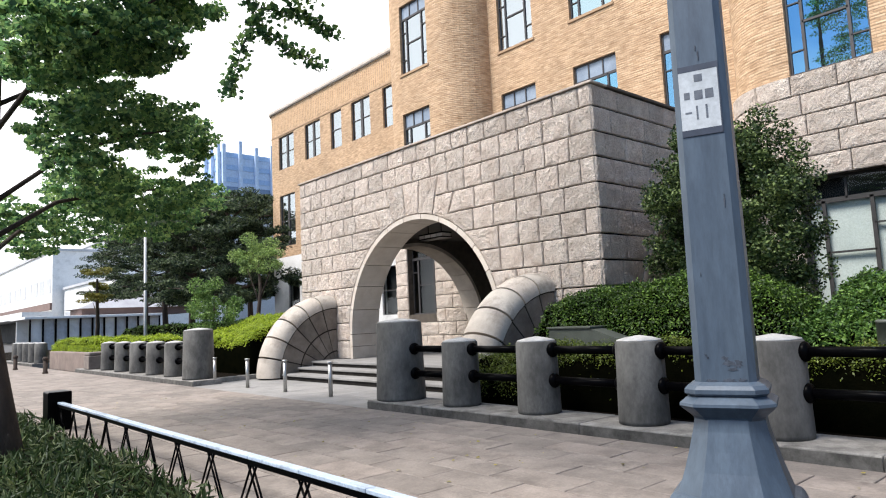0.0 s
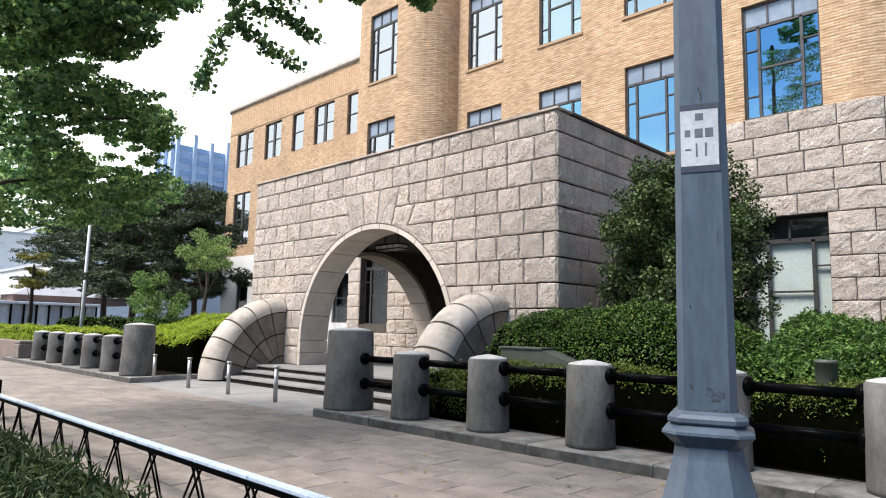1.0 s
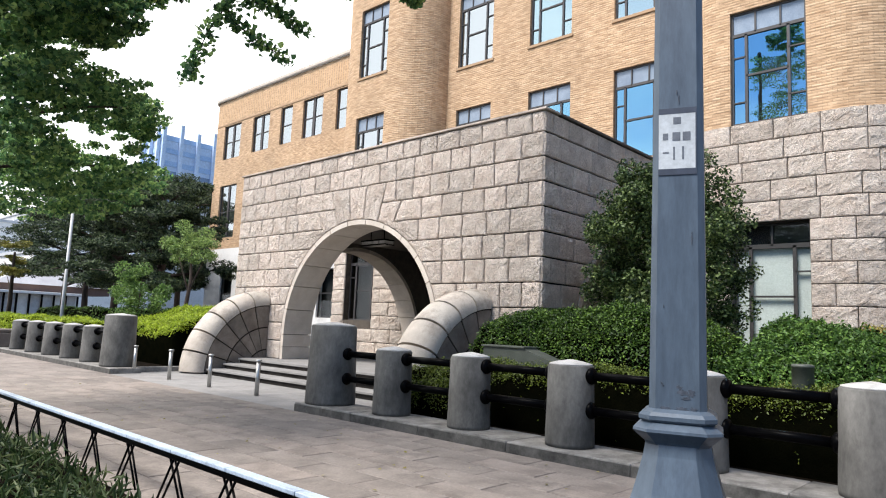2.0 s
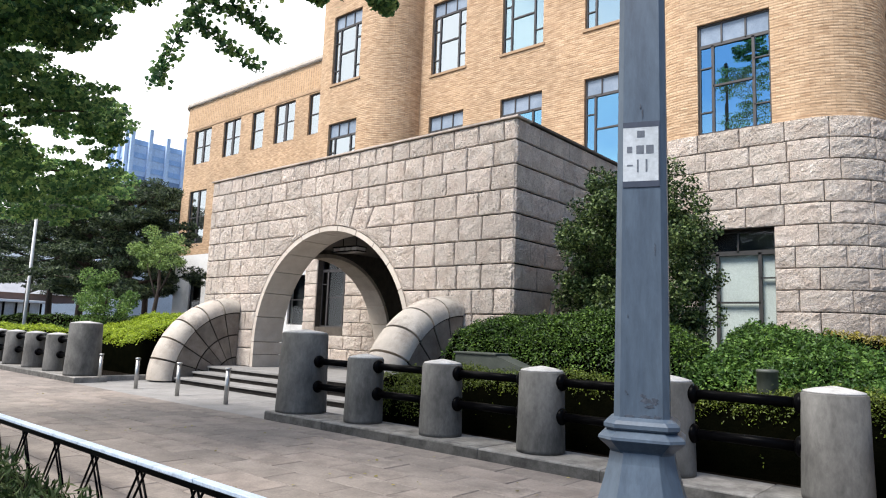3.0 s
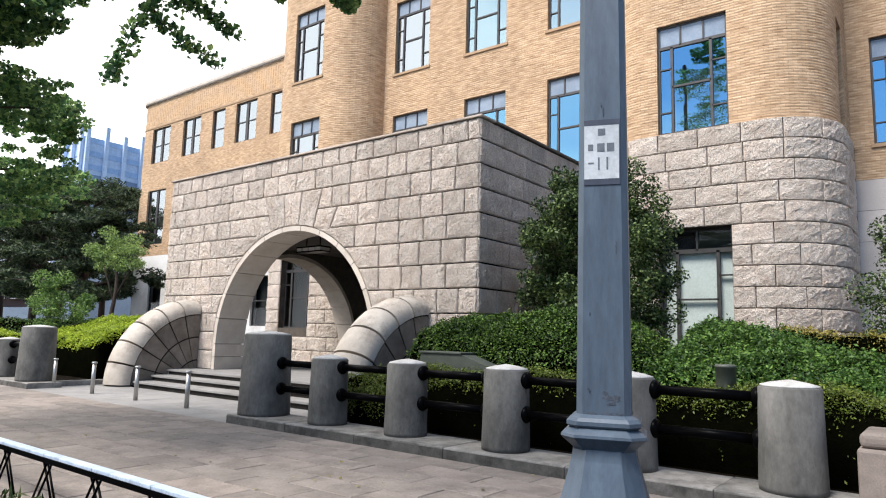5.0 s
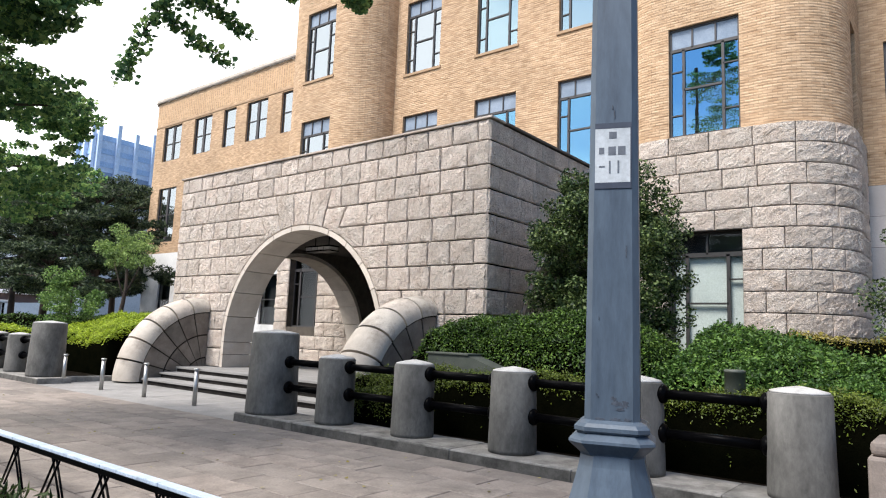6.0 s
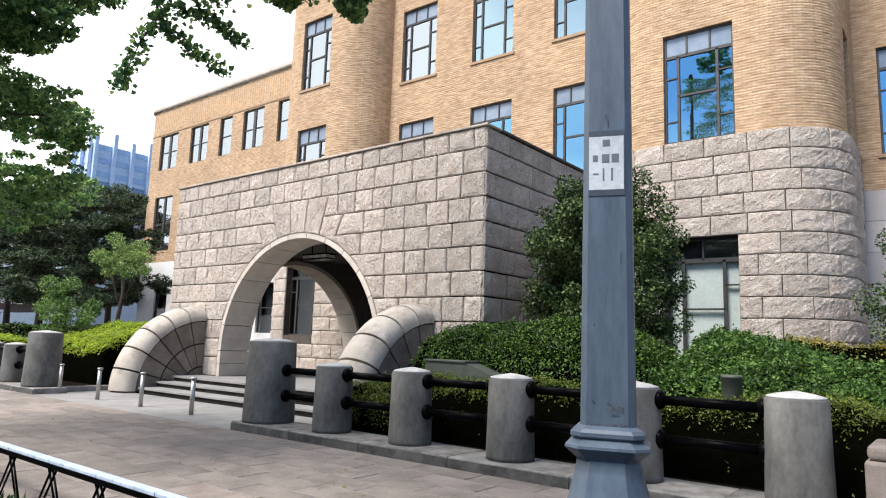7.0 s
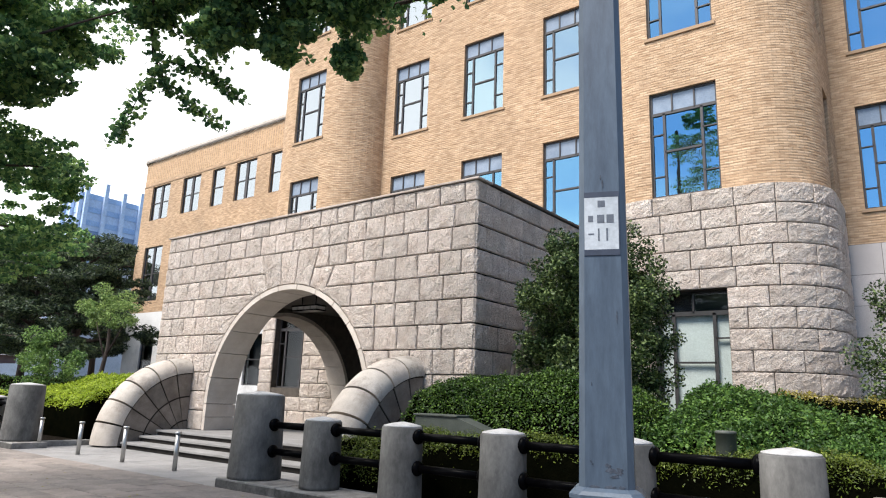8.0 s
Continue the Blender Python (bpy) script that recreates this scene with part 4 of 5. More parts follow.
# ---------------------------------------------------------------- pavement pieces
def slab_mesh(name, w, d, h, material, ch=0.006):
    vs = [(-w / 2, -d / 2, -h), (w / 2, -d / 2, -h), (w / 2, d / 2, -h), (-w / 2, d / 2, -h), (-w / 2, -d / 2, -ch), (w / 2, -d / 2, -ch), (w / 2, d / 2, -ch), (-w / 2, d / 2, -ch),
          (-w / 2 + ch, -d / 2 + ch, 0), (w / 2 - ch, -d / 2 + ch, 0), (w / 2 - ch, d / 2 - ch, 0), (-w / 2 + ch, d / 2 - ch, 0)]
    fs = [(8, 9, 10, 11)] + [(a, (a + 1) % 4, 4 + (a + 1) % 4, 4 + a) for a in range(4)] + [(4 + a, 4 + (a + 1) % 4, 8 + (a + 1) % 4, 8 + a) for a in range(4)]
    return vs, fs


# ---------------------------------------------------------------- kerb, posts and rails
def kerb(x0, x1, label):
    th = empty("kerb", (x0 + x1) / 2, 7.36, 0, label, "kerb", "kerbs under the posts", "structure")
    part("kerb_bed", box(x0 + 0.02, x1 - 0.02, 7.0, 7.74, -0.25, 0.12), M_JOINT, th)
    x = x0
    rnd = random.Random(int(abs(x0) * 10))
    while x < x1 - 0.05:
        e = min(x + rnd.uniform(1.3, 1.9), x1)
        if x1 - e < 0.5:
            e = x1
        recentre(part("kerb_stone", box(x + 0.003, e - 0.003, 6.97, 7.77, -0.2, 0.14 + rnd.uniform(-.003, .003), 0.012), M_KERB, th))
        # thin added facing, darker than the kerb stone behind it
        recentre(part("kerb_face", box(x + 0.006, e - 0.006, 6.962, 6.968, -0.05, 0.118), M_KERBF, th, "thin kerb facing, darker than the stone"))
        x = e
    return th


kerb(-9.86, 4.0, "grey granite kerb carrying the concrete posts")
kerb(-30.5, -17.95, "grey granite kerb carrying the far concrete posts")


def post_at(x, big, label):
    h, rb, rt = (1.37, 0.435, 0.40) if big else (1.02, 0.305, 0.29)
    th = empty("large_post" if big else "small_post", x, 7.42, 0.14, label, "post", "concrete posts along the kerb")
    z = 0.142
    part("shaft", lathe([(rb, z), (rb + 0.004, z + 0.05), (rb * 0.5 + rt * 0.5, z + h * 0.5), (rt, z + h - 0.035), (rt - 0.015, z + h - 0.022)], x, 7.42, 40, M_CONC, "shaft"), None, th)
    part("cap", lathe([(rt - 0.018, z + h - 0.0215), (rt - 0.022, z + h - 0.005), (rt * 0.6, z + h + 0.02), (0.03, z + h + 0.045)], x, 7.42, 40, M_CAP, "cap"), None, th, "conical cap, pale for the light from above")
    return th


RIGHT_POSTS = [-9.45, -7.88, -6.27, -4.60, -2.97, -1.32]
LEFT_POSTS = [-18.70, -20.55, -22.2, -23.9, -25.6, -27.35]
for xs in (RIGHT_POSTS, LEFT_POSTS):
    for i, x in enumerate(xs):
        post_at(x, i == 0, "large round grey concrete gate post with a pale conical top" if i == 0 else "round grey concrete post with a pale conical top")
    for i in range(len(xs) - 1):
        a, b = sorted((xs[i], xs[i + 1]))
        ra = (0.42 if a == xs[0] else 0.30)
        rb = (0.42 if b == xs[0] else 0.30)
        for z in (0.60, 1.02):
            rl = empty("pipe_rail", (a + b) / 2, 7.42, z, "black painted steel pipe rail between concrete posts", "rail", "rails between the posts")
            part("pipe", mesh_from("pipe", *tube_data([(a + ra - 0.02, 7.42, z), (b - rb + 0.02, 7.42, z)], [0.054, 0.054], 16), M_BLACK, True), None, rl)
            for sx, dr in ((a + ra, 1), (b - rb, -1)):
                prof = [(sx - 0.05 * dr, 0.105), (sx + 0.010 * dr, 0.105), (sx + 0.030 * dr, 0.096), (sx + 0.045 * dr, 0.075), (sx + 0.055 * dr, 0.057)]
                part("collar", mesh_from("collar", *tube_data([(q, 7.42, z) for q, _ in prof], [r for _, r in prof], 18), M_BLACK, True), None, rl)


def end_pier(x):
    th = empty("end_pier", x, 7.42, 0.14, "low pinkish granite pier with a chamfered top", "pier", "low piers at the kerb ends")
    part("shaft", box(x - 0.38, x + 0.38, 7.05, 7.75, 0.142, 0.66, 0.03), surface("speckled_pink_granite", (0.13, 0.108, 0.094), (0.24, 0.20, 0.175), 0.8, 3, 60, 0.4, 0.01) if "speckled_pink_granite" not in bpy.data.materials else bpy.data.materials["speckled_pink_granite"], th)
    part("cap", box(x - 0.36, x + 0.36, 7.07, 7.73, 0.662, 0.80, 0.05, 3), bpy.data.materials["speckled_pink_granite"], th)


end_pier(-0.36)
end_pier(-29.2)

# steel bollards
for x in (-18.05, -16.01, -14.05, -12.10):
    th = empty("bollard", x, 7.61, 0, "slim brushed steel bollard with a flat top", "bollard", "bollards across the entrance")
    part("tube", lathe([(0.045, -0.005), (0.045, 0.69)], x, 7.61, 20, M_STEEL, "tube"), None, th)
    part("cap", lathe([(0.06, 0.691), (0.062, 0.70), (0.062, 0.72), (0.052, 0.73)], x, 7.61, 20, M_STEEL, "cap"), None, th)


# ---------------------------------------------------------------- street rail
def street_rail(x0, n, seg):
    for i in range(n):
        a, b = x0 + seg * i, x0 + seg * (i + 1)
        th = empty("street_fence", (a + b) / 2, 2.66, 0, "low street fence, pale blue top rail on crossed black rods", "fence", "street fence sections")
        part("top_rail", box(a + 0.004, b - 0.004, 2.618, 2.702, 0.430, 0.462, 0.006), M_RAILTOP, th, "pale blue blotched top rail")
        part("under_rail", box(a, b, 2.625, 2.695, 0.385, 0.424), M_BLACK, th)
        for t0, t1, dy in ((-0.12, 0.16, 0.012), (-0.005, -0.27, 0.004), (0.12, -0.16, -0.012), (0.005, 0.27, -0.004)):
            part("rod", mesh_from("rod", *tube_data([(a + t0, 2.66 + dy, 0.40), (a + t1, 2.66 + dy, 0.0)], [0.0105] * 2, 6), M_BLACK, True), None, th)


street_rail(-12.3, 16, 0.865)
th = empty("fence_end_post", -12.6, 2.66, 0, "square dark painted fence end post", "post")
part("post", box(-12.78, -12.38, 2.5, 2.85, 0.0, 0.62, 0.02), M_BLACK, th)

# ---------------------------------------------------------------- lamp post
PXp, PYp = -0.769, 1.763
pole = empty("lamp_post", PXp, PYp, 0.02, "blue-grey painted steel lamp post with moulded base", "lamp post")
FACE = math.atan2(-PYp, -PXp) - 0.06


def chamfered(profile, cut, name):
    """An upright shape from (half-width, z) pairs on a square plan with its corners cut by a share of the half-width."""
    vs, fs = [], []
    n = (Vector((math.cos(FACE), math.sin(FACE))))
    t = Vector((-n.y, n.x))
    for h, z in profile:
        c = h * (1 - cut)
        for a, b in ((h, -c), (h, c), (c, h), (-c, h), (-h, c), (-h, -c), (-c, -h), (c, -h)):
            p = n * a + t * b
            vs.append((PXp + p.x, PYp + p.y, z))
    for k in range(len(profile) - 1):
        for i in range(8):
            j = (i + 1) % 8
            fs.append((k * 8 + i, k * 8 + j, (k + 1) * 8 + j, (k + 1) * 8 + i))
    fs.append(tuple(reversed(range(8))))
    fs.append(tuple(range((len(profile) - 1) * 8, len(profile) * 8)))
    return mesh_from(name, vs, fs, M_POLE)


def shaft_half(z):
    return 0.0712 - 0.0085 * (z - 1.35)


part("shaft", chamfered([(shaft_half(z), z) for z in (1.352, 2.0, 2.7, 4.0, 6.0)], 0.24, "shaft"), None, pole)
part("upper_ring", chamfered([(0.074, 1.318), (0.088, 1.320), (0.096, 1.327), (0.096, 1.337), (0.088, 1.346), (0.074, 1.354)], 0.30, "upper_ring"), None, pole, "thin moulded ring")
part("collar", chamfered([(0.078, 1.262), (0.083, 1.270), (0.104, 1.290), (0.110, 1.297), (0.109, 1.304), (0.090, 1.319)], 0.34, "collar"), None, pole, "moulded collar with cut corners")
part("pedestal", chamfered([(0.130, 1.08), (0.122, 1.105), (0.110, 1.142), (0.097, 1.19), (0.086, 1.235), (0.081, 1.264)], 0.46, "pedestal"), None, pole, "flared pedestal")
part("plinth", chamfered([(0.155, 0.02), (0.155, 1.058), (0.149, 1.072), (0.141, 1.082), (0.128, 1.086)], 0.46, "plinth"), None, pole, "square plinth with cut corners")


def on_face(name, b0, b1, z0, z1, lift, material, parent, label=""):
    """A thin sheet on the flat of the shaft that faces the street; b0, b1: along the face."""
    n = (Vector((math.cos(FACE), math.sin(FACE))))
    t = Vector((-n.y, n.x))
    vs = []
    for d in (lift, lift - 0.004):
        for b, z in ((b0, z0), (b1, z0), (b1, z1), (b0, z1)):
            p = n * (shaft_half(z) + d) + t * b
            vs.append((PXp + p.x, PYp + p.y, z))
    fs = [(0, 1, 2, 3), (7, 6, 5, 4), (0, 4, 5, 1), (1, 5, 6, 2), (2, 6, 7, 3), (3, 7, 4, 0)]
    return part(name, mesh_from(name, vs, fs, material), None, parent, label)


plate = on_face("sign_plate", -0.0485, 0.0455, 1.991, 2.144, 0.0022, M_PLATE, pole, "white plate with dark marks")
on_face("band", -0.0490, 0.0485, 2.144, 2.160, 0.0026, M_BAND, pole, "dark blue band")
on_face("band", -0.0490, 0.0485, 1.974, 1.991, 0.0026, M_BAND, pole, "dark blue band")
on_face("band", 0.0455, 0.0485, 1.991, 2.144, 0.0026, M_BAND, pole, "dark blue edge strip")
# marks on the plate: plain dark bars
for c, hw_, z0, z1 in ((-0.001, 0.010, 2.115, 2.134), (-0.031, 0.007, 2.072, 2.090), (-0.003, 0.010, 2.068, 2.092), (0.023, 0.010, 2.068, 2.092), (-0.030, 0.008, 2.034, 2.038), (-0.009, 0.0022, 2.016, 2.052), (0.014, 0.0024, 2.016, 2.052)):
    on_face("dark_mark", c - hw_, c + hw_, z0, z1, 0.0030, M_MARK, plate, "dark printed bar")


def scuff(cb, cz, w, h, seed):
    """An irregular bare patch on the flat towards the street."""
    n = (Vector((math.cos(FACE), math.sin(FACE))))
    t = Vector((-n.y, n.x))
    vs = []
    m = 18
    r = random.Random(seed)
    ks = [r.uniform(0.4, 1.0) for _ in range(m)]
    for d in (0.0008 + 0.0001 * seed, -0.004):
        for i in range(m):
            th_ = 2 * math.pi * i / m
            z = cz + h * ks[i] * math.sin(th_)
            p = n * (shaft_half(z) + d) + t * (cb + w * ks[i] * math.cos(th_))
            vs.append((PXp + p.x, PYp + p.y, z))
    fs = [tuple(range(m)), tuple(reversed(range(m, 2 * m)))] + [(i, i + m, (i + 1) % m + m, (i + 1) % m) for i in range(m)]
    part("worn_patch", mesh_from("worn_patch", vs, fs, M_PATCH), None, pole, "scuffed bare patch of paint")


for k, (cb, cz, w, h) in enumerate(((0.012, 1.400, 0.016, 0.010), (0.034, 1.398, 0.012, 0.014), (0.004, 1.412, 0.010, 0.006), (0.022, 1.385, 0.014, 0.006), (-0.038, 1.420, 0.004, 0.005), (-0.034, 1.413, 0.003, 0.003),
                                    (-0.030, 1.357, 0.016, 0.006), (0.010, 1.357, 0.024, 0.009), (0.040, 1.358, 0.012, 0.008), (0.036, 1.80, 0.003, 0.022), (-0.034, 1.62, 0.002, 0.006), (0.003, 2.185, 0.0022, 0.018), (-0.002, 2.205, 0.002, 0.012))):
    scuff(cb, cz, w, h, k)

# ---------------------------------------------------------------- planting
# near-black colour stands in for the shade deep inside the foliage
M_CORE = surface("hedge_inside_shade", (0.001, 0.0015, 0.0008), (0.003, 0.003, 0.0015), 0.95, 4, 30, 0.8, 0.03, spec=0.0)


def hedge(name, x0, x1, y0, y1, z0, top, leaf, n, size, label, round_=0.5, seed=1, category="hedge", side=0.5, rag=0.03, edge=0.55):
    """A clipped or loose hedge: core coloured as inner shade and a skin of leaves over a rounded top given by top(x,
    y).
    """
    rng = np.random.default_rng(seed)

    def height(x, y):
        e = np.minimum(np.minimum(x - x0, x1 - x), np.minimum(y - y0, y1 - y))
        t = np.clip(e / round_, 0, 1)
        lump = 0.06 * np.sin(x * 13.1 + 2.0 * np.sin(y * 5.3 + seed)) * np.sin(y * 11.7 + 1.7 * np.sin(x * 6.1)) + 0.03 * np.sin(x * 27.0 + y * 9.0) * np.sin(y * 23.0 - x * 7.0)
        wob = lump + 0.05 * np.sin(x * 2.1 + seed) + 0.04 * np.sin(y * 3.3 + x * 1.3) + 0.03 * np.sin(x * 5.7 - y * 4.1)
        return z0 + (top(x, y) + wob - z0) * (edge + (1 - edge) * np.sqrt(1 - (1 - t) ** 2))
    th = empty(name, (x0 + x1) / 2, (y0 + y1) / 2, z0, label, category)
    nx, ny = max(6, int((x1 - x0) / 0.12)), max(6, int((y1 - y0) / 0.12))
    gx, gy = np.meshgrid(np.linspace(x0, x1, nx), np.linspace(y0, y1, ny))
    gz = height(gx, gy) - 0.05
    vs = [(gx[j, i], gy[j, i], gz[j, i]) for j in range(ny) for i in range(nx)]
    fs = [(j * nx + i, j * nx + i + 1, (j + 1) * nx + i + 1, (j + 1) * nx + i) for j in range(ny - 1) for i in range(nx - 1)]
    rim = [i for i in range(nx)] + [j * nx + nx - 1 for j in range(1, ny)] + [(ny - 1) * nx + i for i in range(nx - 2, -1, -1)] + [j * nx for j in range(ny - 2, 0, -1)]
    o = len(vs)
    vs += [(vs[i][0], vs[i][1], z0 - 0.05) for i in rim]
    m = len(rim)
    fs += [(rim[k], o + k, o + (k + 1) % m, rim[(k + 1) % m]) for k in range(m)]
    part("core", mesh_from("core", vs, fs, M_CORE, True), None, th, "solid inside, near-black for the shade among the twigs")
    nt_ = int(n * (1 - side))
    x, y = rng.uniform(x0, x1, nt_), rng.uniform(y0, y1, nt_)
    z = height(x, y) + rng.normal(0, rag, nt_)
    fac = np.stack([rng.normal(0, .3, nt_), rng.normal(-0.2, .3, nt_), np.ones(nt_)], 1)
    ns = n - nt_
    per = rng.uniform(0, 1, ns)
    w, d = x1 - x0, y1 - y0
    front = per < w / (w + 2 * d)
    xs = np.where(front, rng.uniform(x0, x1, ns), np.where(rng.random(ns) < 0.5, x0, x1)) + rng.normal(0, rag, ns)
    ys = np.where(front, y0, rng.uniform(y0, y1, ns)) + rng.normal(0, rag, ns) + 0.04 * np.sin(xs * 12.0) * np.sin(xs * 3.1 + 1.0)
    hz = height(np.clip(xs, x0 + 0.02, x1 - 0.02), np.clip(ys, y0 + 0.02, y1 - 0.02))
    zs = z0 + 0.05 + (hz - z0) * np.sqrt(rng.random(ns))
    f2 = np.stack([np.where(front, 0, np.where(xs > (x0 + x1) / 2, 1, -1)), np.where(front, -1.0, 0), np.full(ns, 0.5)], 1)
    P = np.concatenate([np.stack([x, y, z], 1), np.stack([xs, ys, zs], 1)])
    me = leaf_mesh("foliage", P, size, leaf, rng, 0.2, 0.5, np.concatenate([fac, f2]))
    tagged(part("foliage", me, None, th), kind="stuff")
    return th


def clump_points(rng, c, r, n, hollow=0.35):
    v = rng.normal(size=(n, 3))
    v /= np.linalg.norm(v, axis=1)[:, None]
    q = rng.random(n) ** (1 / 3) * (1 - hollow) + hollow
    return np.asarray(c) + v * q[:, None] * np.asarray(r)


def tree(name, base, limbs, clumps, leaf, size, label, seed, trunk_mat=None, radius=0.12, aspect=0.6, flat=0.2, sub=7, tight=1.0, limb=0.45, layer=(1, 1, 1)):
    """Tapered trunk (a list of points), limbs and a crown of many small leaves in uneven clumps."""
    rng = np.random.default_rng(seed)
    th = empty(name, *base[0], label, "tree")
    k = len(base)
    part("trunk", mesh_from("trunk", *tube_data(base, [radius * (1 - 0.6 * i / max(k - 1, 1)) for i in range(k)], 12), trunk_mat or M_BARK, True), None, th)
    if limbs:
        for pts in limbs:
            m = len(pts)
            part("limb", mesh_from("limb", *tube_data(pts, [radius * limb * (1 - 0.8 * i / max(m - 1, 1)) for i in range(m)], 6), trunk_mat or M_BARK, True), None, th)
    P = []
    for c, r, n in clumps:
        r = np.asarray(r, dtype=float) if np.ndim(r) else np.array([r, r, r], dtype=float)
        cs = clump_points(rng, c, r * 0.85, sub, 0.2)
        for q in cs:
            P.append(clump_points(rng, q, r * rng.uniform(0.28, 0.5) * tight * np.asarray(layer), max(4, n // sub), 0.1))
    P = np.concatenate(P)
    tagged(part("crown", leaf_mesh("crown", P, size, leaf, rng, flat, aspect, None, name == "ginkgo_tree"), None, th), kind="stuff")
    return th


# beds beside the forecourt
hedge("lime_hedge", -8.5, -7.25, 8.0, 9.0, 0.1, lambda x, y: 0.93 + 0 * x, L_OLIVE, 11000, 0.034, "low clipped lime-green bush beside the steps", 0.35, 10, side=0.6)
hedge("lime_hedge", -7.2, 3.0, 8.1, 8.95, 0.1, lambda x, y: 0.98 + 0 * x, L_OLIVE, 36000, 0.034, "low clipped lime-green hedge behind the post rails", 0.3, 11, side=0.008, edge=0.75)
hedge("round_hedge", -7.9, -3.6, 9.35, 11.2, 0.1, lambda x, y: 1.93 + 0 * x, L_HEDGE, 52000, 0.046, "tall rounded dark green clipped hedge below the portico wall", 0.95, 12, side=0.11)
hedge("shrub_bank", -3.7, -0.35, 9.35, 12.4, 0.1, lambda x, y: 1.28 + 0.30 * (y - 9.35) - 0.24 * (x + 3.7), L_SHRUB, 52000, 0.062, "loose bank of leafy green shrubs sloping to the kerb", 0.7, 13, "shrub", side=0.22, rag=0.06)
hedge("russet_hedge", -3.0, 8.0, 14.2, 15.4, 0.1, lambda x, y: 1.78 + 0 * x, L_RUST, 24000, 0.05, "yellow-brown clipped hedge beside the stone base", 0.3, 14)
hedge("russet_hedge", -0.25, 8.0, 10.6, 12.2, 0.1, lambda x, y: 1.36 + 0 * x, L_RUST, 18000, 0.048, "yellow-brown clipped hedge on the lower bank", 0.3, 15)
hedge("lime_mound", -26.0, -18.9, 9.0, 12.6, 0.1, lambda x, y: 0.78 + 0.30 * (y - 9.0) + 0.06 * (x + 26), L_LIME, 60000, 0.052, "bright lime-green clipped mound beside the steps", 0.3, 16, side=0.0, edge=0.8)
hedge("lime_hedge", -43.0, -26.2, 8.6, 10.4, 0.1, lambda x, y: 1.22 + 0 * x, L_LIME, 40000, 0.065, "long clipped lime-green hedge behind the far posts", 0.3, 17, side=0.35)
hedge("dark_hedge", -46.0, -27.0, 13.0, 15.0, 0.1, lambda x, y: 1.75 + 0 * x, L_HEDGE, 14000, 0.10, "dark green hedge in front of the wing", 0.4, 18)

rng = np.random.default_rng(5)
cone = []
for i in range(64):
    h = 1.1 + 3.45 * (i + 0.5) / 64
    f = (h - 1.1) / 3.6
    rad = 1.55 * math.sqrt(max(0.02, math.sin(math.pi * min(0.98, 0.16 + 0.82 * f)) if f > 0.42 else 0.97))
    a = i * 2.399
    rr = rad * (0.70 if i % 4 else 0.25)
    cone.append(((-5.35 + rr * math.cos(a), 11.9 + rr * math.sin(a), h), (0.60, 0.60, 0.5), 1250))
tree("holly_tree", [(-5.35, 11.9, 0.1), (-5.33, 11.88, 1.5), (-5.37, 11.92, 4.3)], [], cone, L_DARK, 0.066, "dense conical dark green evergreen tree by the portico", 31, radius=0.13)
tree("evergreen_bush", [(-0.5, 16.8, 0.1), (-0.5, 16.8, 2.6)], [], [((-0.4, 16.8, 1.4), (1.2, 1.1, 1.0), 6000), ((-0.4, 16.8, 2.6), (1.2, 1.1, 1.0), 6000), ((-0.35, 16.9, 3.6), (0.95, 0.9, 0.85), 4500)], L_DARK, 0.075, "dark green evergreen bush beside the east wing", 32, sub=14)

# far garden
tree("garden_tree", [(-26.4, 11.0, 0.1), (-26.4, 11.0, 1.2), (-26.3, 11.1, 2.9)], [[(-26.4, 11, 1.0), (-26.9, 10.8, 1.9)], [(-26.4, 11, 1.1), (-25.9, 11.1, 2.0)]],
     [((-26.4, 11, 2.9), (0.85, 0.85, 0.75), 1900), ((-26.9, 10.8, 2.2), (0.85, 0.85, 0.65), 1700), ((-25.8, 11.2, 2.2), (0.8, 0.8, 0.65), 1700), ((-26.4, 10.8, 1.8), (1.0, 1.0, 0.5), 1400)],
     L_FRESH, 0.09, "small rounded garden tree above the lime hedge", 33, radius=0.07)
tree("young_tree", [(-30.2, 15.0, 0.1), (-30.5, 15.0, 2.0), (-30.2, 15.0, 3.2), (-30.6, 15.1, 4.8)], [[(-30.3, 15, 2.6), (-31.2, 14.8, 4.4)], [(-30.3, 15, 2.8), (-29.4, 15.2, 4.3)]],
     [((-30.6, 15, 5.3), (1.1, 1.1, 0.8), 2000), ((-31.5, 14.8, 4.7), (1.0, 1.0, 0.7), 1800), ((-29.5, 15.2, 4.7), (1.0, 1.0, 0.7), 1800)],
     L_PALE, 0.10, "slender tree with fresh green leaves and a leaning trunk", 34, radius=0.13)


